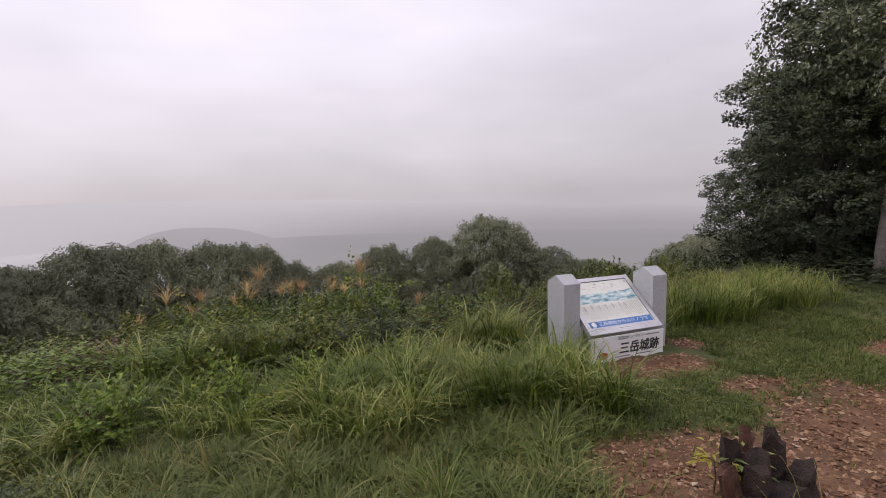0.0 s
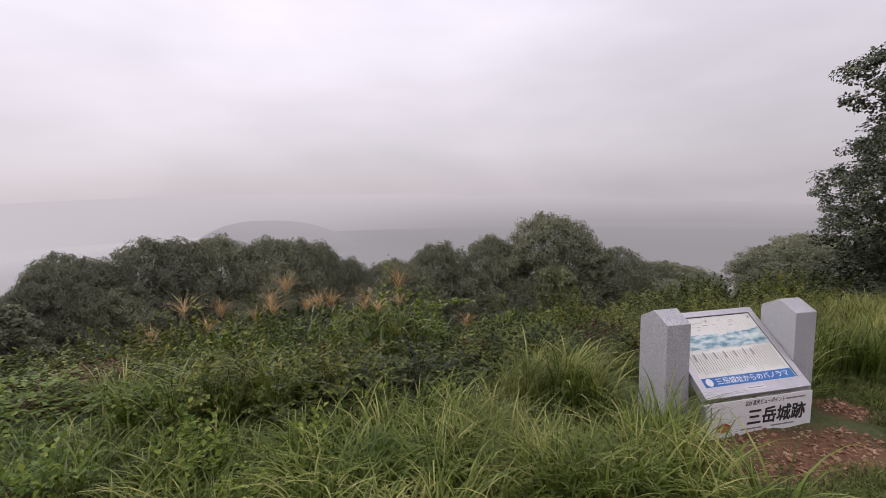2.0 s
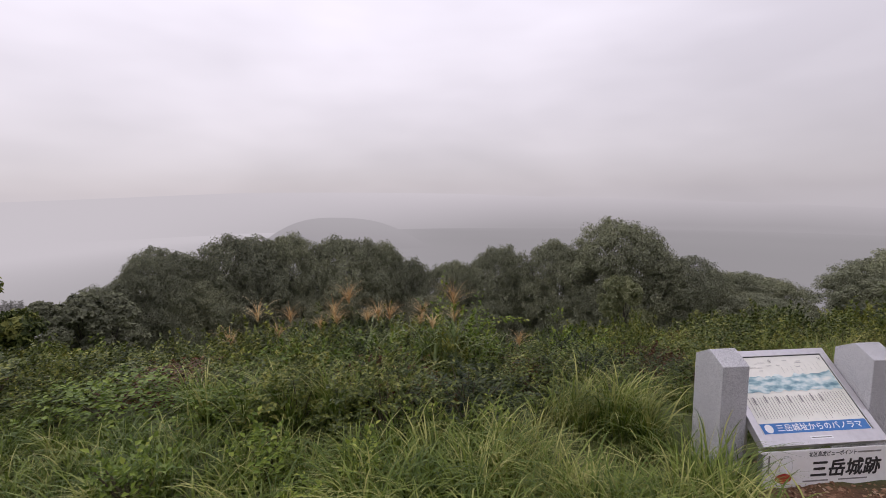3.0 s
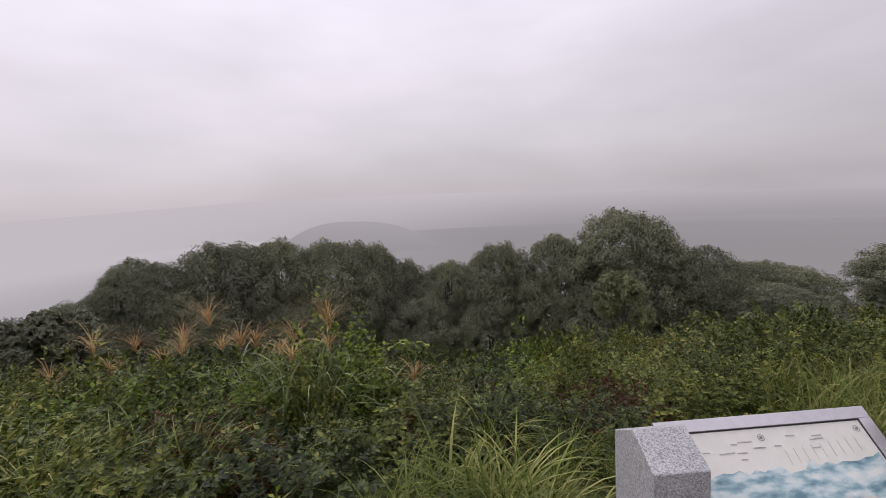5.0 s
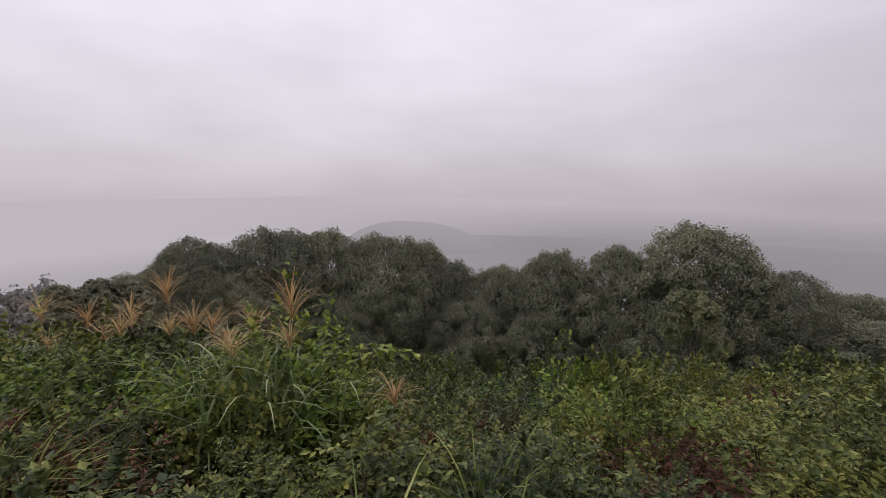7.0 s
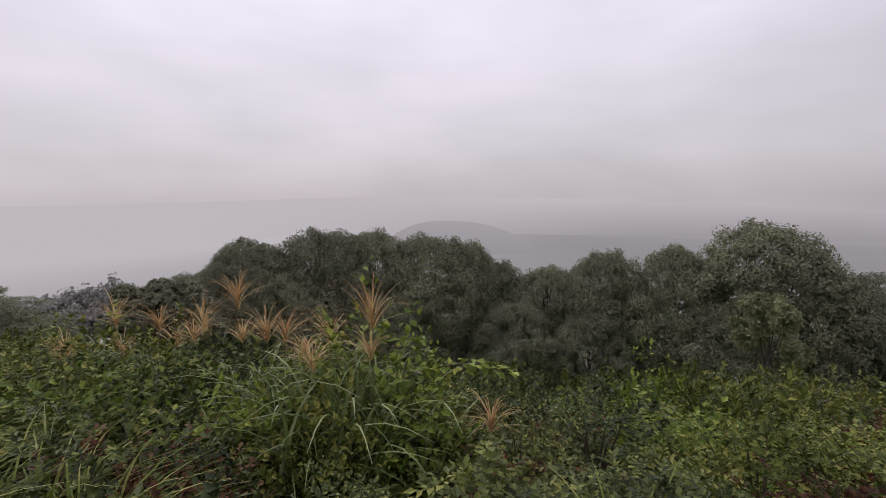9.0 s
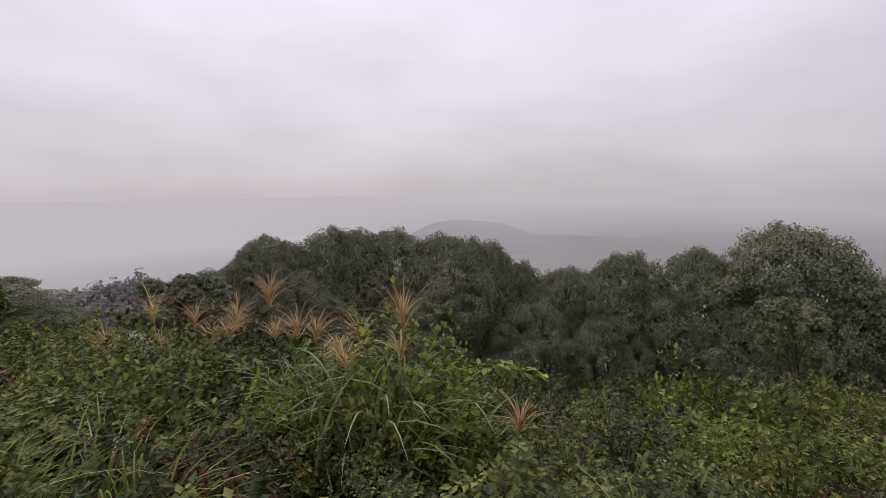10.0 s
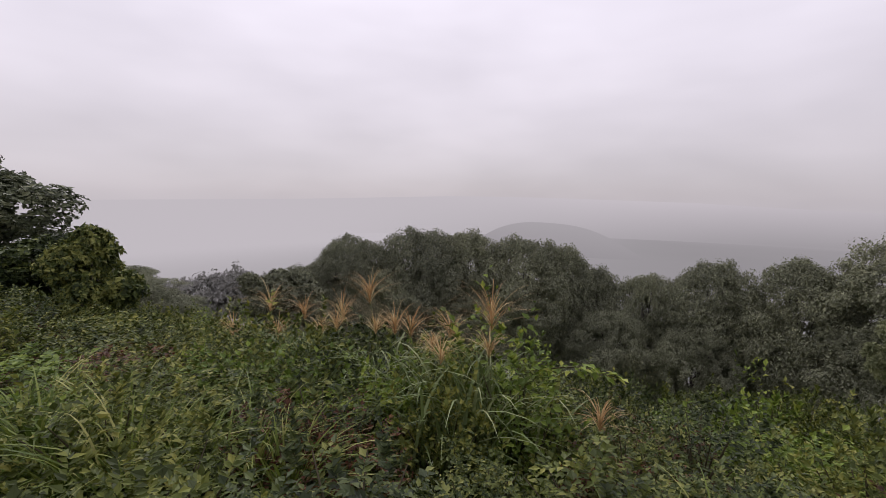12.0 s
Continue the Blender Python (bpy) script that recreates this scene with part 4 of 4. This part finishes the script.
def lettering(name, body, height, material, parent, at, x, y, z, width=None, bold=0.0, shear=0.0, heavy=0.0):
    """Letters in the built-in font, as a thin mesh lying on the sheet."""
    cu = bpy.data.curves.new(name, "FONT")
    cu.body, cu.size, cu.offset, cu.shear, cu.extrude = body, height, bold, shear, 0.0004
    cu.resolution_u = 2
    tmp = new(name, cu)
    bpy.context.view_layer.update()
    me = bpy.data.meshes.new_from_object(tmp.evaluated_get(bpy.context.evaluated_depsgraph_get()))
    bpy.data.objects.remove(tmp)
    if width and len(me.vertices):
        xs = [v.co.x for v in me.vertices]
        k = width / max(1e-6, max(xs) - min(xs))
        me.transform(Matrix.Translation((-min(xs) * k, 0, 0)) @ Matrix.Diagonal((k, 1, 1, 1)))
    if heavy:
        bm = bmesh.new()
        for k in range(5):
            shifted = me.copy()
            shifted.transform(Matrix.Translation((heavy * math.cos(1.257 * k), heavy * math.sin(1.257 * k), 0.0001 * k)))
            bm.from_mesh(shifted)
        bm.to_mesh(me)
        bm.free()
    me.materials.clear()
    me.materials.append(material)
    ob = part_mesh(name, me, parent)
    ob.matrix_basis = Matrix.Translation((x, y, z))
    return ob


def bars(name, material, rects, parent, at, z):
    bm = bmesh.new()
    for x, y, w, h in rects:
        box(bm, (w, h, 0.0006), (x + w / 2, y + h / 2, z))
    ob = part(name, bm, material, parent)
    if parent == board:
        ob.matrix_basis = at
    return ob


SIDE, TOPW, BOT = 0.052, 0.052, 0.085
backing = board_part("backing_box", DESK, ALU, (BW - 0.004, SLOPE - 0.004, 0.045), (BW / 2, SLOPE / 2, -0.030), board, 0.003)
for nm, size, centre in (("frame_rail", (BW, TOPW, 0.016), (BW / 2, SLOPE - TOPW / 2, 0)), ("frame_rail", (BW, BOT, 0.016), (BW / 2, BOT / 2, 0)),
                         ("frame_rail", (SIDE, SLOPE - TOPW - BOT, 0.016), (SIDE / 2, (SLOPE - TOPW + BOT) / 2, 0)), ("frame_rail", (SIDE, SLOPE - TOPW - BOT, 0.016), (BW - SIDE / 2, (SLOPE - TOPW + BOT) / 2, 0))):
    board_part(nm, DESK, ALU, size, centre, board, 0.002)
IW, IH = BW - 2 * SIDE, SLOPE - TOPW - BOT
sheet = board_part("panel", DESK, PANEL_PAPER, (IW, IH, 0.006), (BW / 2, BOT + IH / 2, -0.004), board, 0.0, "cream printed panel")
bars("gasket", SEAL, ((SIDE, SLOPE - TOPW - 0.006, IW, 0.006), (SIDE, BOT, 0.005, IH - 0.006), (BW - SIDE - 0.005, BOT, 0.005, IH - 0.006)), board, DESK, 0.0010)
INSET = 0.0006
bars("title_strip", PANEL_BLUE, ((SIDE + 0.012, BOT + 0.004, IW - 0.024, 0.074),), sheet, DESK, INSET)
lettering("title", "三岳城址からのパノラマ", 0.056, INK_WHITE, sheet, DESK, SIDE + 0.125, BOT + 0.022, 0.0016, 0.66, 0.0004)
disc = bmesh.new()
bmesh.ops.create_circle(disc, cap_ends=True, segments=32, radius=0.031, matrix=Matrix.Translation((SIDE + 0.065, BOT + 0.041, 0.0016)))
part("round_mark", disc, INK_WHITE, sheet)
pan = bmesh.new()
rr = random.Random(3)
lo = [(SIDE + 0.02 + IW * 0.96 * k / 24, BOT + 0.315 + 0.012 * rr.uniform(-1, 1), 0.0014) for k in range(25)]
hi = [(SIDE + 0.02 + IW * 0.96 * k / 24, BOT + 0.425 + 0.035 * k / 24 + 0.020 * rr.uniform(-1, 1), 0.0014) for k in range(25)]
lv, hv = [pan.verts.new(c) for c in lo], [pan.verts.new(c) for c in hi]
for k in range(24):
    pan.faces.new((lv[k], lv[k + 1], hv[k + 1], hv[k]))
part("panorama_picture", pan, PANORAMA, sheet, "blue-green printed panorama of hills")
for k in range(34):
    x = SIDE + 0.022 + k * (IW - 0.05) / 34
    col = []
    if k in (2, 6, 10, 14, 18, 22, 25):
        col.append((x, BOT + 0.225 + rr.uniform(-0.01, 0.01), 0.010, 0.062))
    q = BOT + 0.285 - (0.01 if k < 26 else -0.01)
    end = BOT + 0.095 + rr.uniform(0, 0.05)
    while q > end:
        h = rr.uniform(0.006, 0.016)
        col.append((x + 0.011, q - h, 0.0048, h))
        q -= h + 0.0035
    bars("text_column", INK_GREY, col, sheet, DESK, INSET)
caps = []
for k in range(16):
    x = SIDE + 0.08 + rr.uniform(0, IW - 0.2)
    caps.append((x, BOT + 0.50 + rr.uniform(-0.02, 0.07), rr.uniform(0.025, 0.045), 0.0045))
for k in range(9):
    caps.append((SIDE + 0.45 + 0.04 * k, BOT + 0.455 + 0.004 * k, 0.0012, 0.06))
for cap in caps:
    bars("caption", INK_FAINT, (cap,), sheet, DESK, INSET)
for k, (cx, cy) in enumerate(((SIDE + 0.035, SLOPE - TOPW - 0.045), (BW / 2 - 0.04, SLOPE - TOPW - 0.045), (BW - SIDE - 0.035, SLOPE - TOPW - 0.04))):
    ring = bmesh.new()
    a = [ring.verts.new((cx + 0.014 * math.cos(t / 12 * math.pi), cy + 0.014 * math.sin(t / 12 * math.pi), 0.0014)) for t in range(24)]
    b = [ring.verts.new((cx + 0.0115 * math.cos(t / 12 * math.pi), cy + 0.0115 * math.sin(t / 12 * math.pi), 0.0014)) for t in range(24)]
    for t in range(24):
        ring.faces.new((a[t], a[(t + 1) % 24], b[(t + 1) % 24], b[t]))
    box(ring, (0.011, 0.011, 0.0004), (cx, cy, 0.0014))
    part("bearing_mark", ring, INK_GREY, sheet)
bars("maker_label", INK_WHITE, ((BW * 0.40, 0.035, 0.17, 0.022),), board, DESK, 0.0084)
bars("maker_text", INK_GREY, ((BW * 0.41, 0.043, 0.15, 0.006),), board, DESK, 0.0094)

front = board_part("front_sign", FACE, BOARD_WHITE, (BW, FOLD - 0.034, 0.012), (BW / 2, (FOLD - 0.034) / 2, -0.002), board, 0.002, "white sign sheet with black lettering")
board_part("side_channel", FACE, ALU, (0.03, FOLD - 0.06, 0.05), (0.02, (FOLD - 0.06) / 2, -0.036), board, 0.002)
board_part("side_channel", FACE, ALU, (0.03, FOLD - 0.06, 0.05), (BW - 0.02, (FOLD - 0.06) / 2, -0.036), board, 0.002)
lettering("place_name", "三岳城跡", 0.135, INK, front, FACE, 0.355, 0.085, 0.0052, 0.53, 0.0, 0.10, 0.0036)
lettering("subtitle", "北区直虎ビューポイント", 0.040, INK, front, FACE, 0.330, 0.232, 0.0052, 0.36, 0.0004, 0.10)
for strip in ((0.700, 0.238, 0.180, 0.012), (0.300, 0.041, 0.190, 0.011), (0.570, 0.041, 0.220, 0.010), (0.030, 0.120, 0.012, 0.135)):
    bars("small_print", INK_GREY, (strip,), front, FACE, 0.0046)
for nm, mat, cx, cy, rx, ry, z in (("grey_patch", INK_FAINT, 0.165, 0.168, 0.052, 0.078, 0.0046), ("pale_patch", INK_WHITE, 0.165, 0.168, 0.049, 0.075, 0.0052), ("red_patch", RED_PRINT, 0.150, 0.078, 0.062, 0.036, 0.0058)):
    bm = bmesh.new()
    bmesh.ops.create_circle(bm, cap_ends=True, segments=28, radius=1.0, matrix=Matrix.Translation((cx, cy, z)) @ Matrix.Diagonal((rx, ry, 1, 1)))
    part(nm, bm, mat, front)
board_part("support_leg", Matrix.Identity(4), ALU, (0.05, 0.05, 0.62), (0.16, 0.40, 0.24), board, 0.004)
board_part("support_leg", Matrix.Identity(4), ALU, (0.05, 0.05, 0.62), (BW - 0.16, 0.40, 0.24), board, 0.004)


# ---- stump ----
def splinter(name, size, lean, material, seed, parent, at):
    """A broken upright piece of wood, rough-sided, with a jagged head."""
    r = random.Random(seed)
    bm = bmesh.new()
    rings, sides = [], 9
    for k in range(5):
        q = k / 4
        ring = []
        for s in range(sides):
            a = s / sides * 2 * math.pi
            rad = (1.0 - 0.25 * q) * (1 + r.uniform(-0.24, 0.24) + 0.14 * math.sin(3 * a + seed))
            zz = size[2] * q + (size[2] * (r.uniform(-0.10, 0.10) + 0.16 * math.sin(a + seed)) if k == 4 else 0)
            ring.append(bm.verts.new((size[0] * rad * math.cos(a) + lean[0] * q, size[1] * rad * math.sin(a) + lean[1] * q, zz)))
        rings.append(ring)
    for k in range(4):
        for s in range(sides):
            bm.faces.new((rings[k][s], rings[k][(s + 1) % sides], rings[k + 1][(s + 1) % sides], rings[k + 1][s]))
    mid = bm.verts.new((lean[0], lean[1], size[2] * 0.93))
    for s in range(sides):
        bm.faces.new((rings[4][s], rings[4][(s + 1) % sides], mid))
    bm.faces.new(rings[0][::-1])
    ob = part(name, bm, material, parent)
    ob.location = at
    return ob


stump = tagged(new("tree_stump"), "dark rotten tree stump with upright broken splinters", "stump")
STX, STY = -0.62, -2.28
stump.location = (STX, STY, float(ground_z(STX, STY)) - 0.04)
splinter("stump_base", (0.22, 0.17, 0.10), (0.0, 0.02), STUMP_WOOD, 3, stump, (0, 0, 0))
for k, (x, y, w, h, lx, mat) in enumerate(((-0.10, 0.12, 0.066, 0.31, -0.03, STUMP_WOOD), (0.03, 0.16, 0.050, 0.31, 0.03, STUMP_RED), (0.14, 0.10, 0.080, 0.28, 0.06, STUMP_WOOD),
                                           (-0.05, 0.0, 0.095, 0.24, -0.02, STUMP_WOOD), (0.20, -0.04, 0.085, 0.17, 0.03, STUMP_WOOD), (-0.17, 0.06, 0.060, 0.21, -0.05, STUMP_RED))):
    splinter("splinter", (w, w * 0.8, h), (lx, 0.02), mat, 10 + k, stump, (x, y, 0.02))


def make_seedling(x, y, material, n, label, size=0.05):
    """A small plant with a few leafstalks of paired leaflets."""
    r = np.random.default_rng(int(100 + 10 * x))
    plant = tagged(new("seedling"), label, "plant")
    plant.location = (x, y, float(ground_z(x, y)) - 0.01)
    part_mesh("stem", mesh_of("stem", *tube_arrays(np.array([(0, 0, 0), (0.01, 0, 0.1), (0.0, 0.01, 0.22)]), (0.005, 0.004, 0.003), 5), STEM, True), plant)
    a = r.uniform(0, 6.28, n)
    q = r.uniform(0.02, 0.11, n)
    b = np.stack([np.cos(a) * q, np.sin(a) * q, 0.16 + 0.10 * r.uniform(0, 1, n)], -1)
    ah = np.stack([np.cos(a + r.normal(0, 0.8, n)), np.sin(a + r.normal(0, 0.8, n)), r.uniform(-0.4, 0.3, n)], -1)
    L = size * r.uniform(0.8, 1.3, n)
    part_mesh("leaves", mesh_of("leaves", *leaf_arrays(b, ah, np.tile([0, 0, 1.0], (n, 1)), L, L * 0.4), material), plant)
    return plant


make_seedling(-0.82, -2.12, FERN_YELLOW, 34, "small yellow-leaved seedling beside the stump")
make_seedling(-0.70, -2.22, SHRUB_B, 22, "small green seedling in front of the stump", 0.06)


def make_dry_reed(x, y, tall, seed):
    """A few pale dead blades standing in the grass."""
    r = np.random.default_rng(seed)
    reed = tagged(new("dry_reed"), "pale dead reed blades standing in the grass", "reed")
    reed.location = (x, y, float(ground_z(x, y)) - 0.01)
    for k in range(3):
        one = np.array([[r.normal(0, 0.02), r.normal(0, 0.02), 0.0]])
        part_mesh("blade", mesh_of("blade", *blade_arrays(one, r.uniform(0, 6.28, 1), np.array([tall * r.uniform(0.7, 1.0)]), np.array([0.10 * r.uniform(0.3, 1.5)]), np.array([0.014]), 7), GRASS_DRY), reed)


make_dry_reed(-3.62, -0.62, 0.42, 5)
make_dry_reed(-3.50, -0.70, 0.36, 6)
make_dry_reed(-2.95, -0.55, 0.34, 7)

twig = tagged(new("fallen_twig"), "thin dark twig lying on the turf", "twig")
TWX, TWY = 0.35, -0.95
twig.location = (TWX, TWY, float(ground_z(TWX, TWY)) + 0.012)
part_mesh("stick", mesh_of("stick", *tube_arrays(np.array([(-0.16, -0.05, 0.0), (-0.05, 0.0, 0.012), (0.06, 0.02, 0.008), (0.17, 0.06, 0.03)]), (0.006, 0.005, 0.004, 0.002), 6), BARK, True), twig)
part_mesh("side_shoot", mesh_of("side_shoot", *tube_arrays(np.array([(0.02, 0.015, 0.01), (0.08, -0.02, 0.02), (0.12, -0.05, 0.015)]), (0.003, 0.0025, 0.0015), 5), BARK, True), twig)
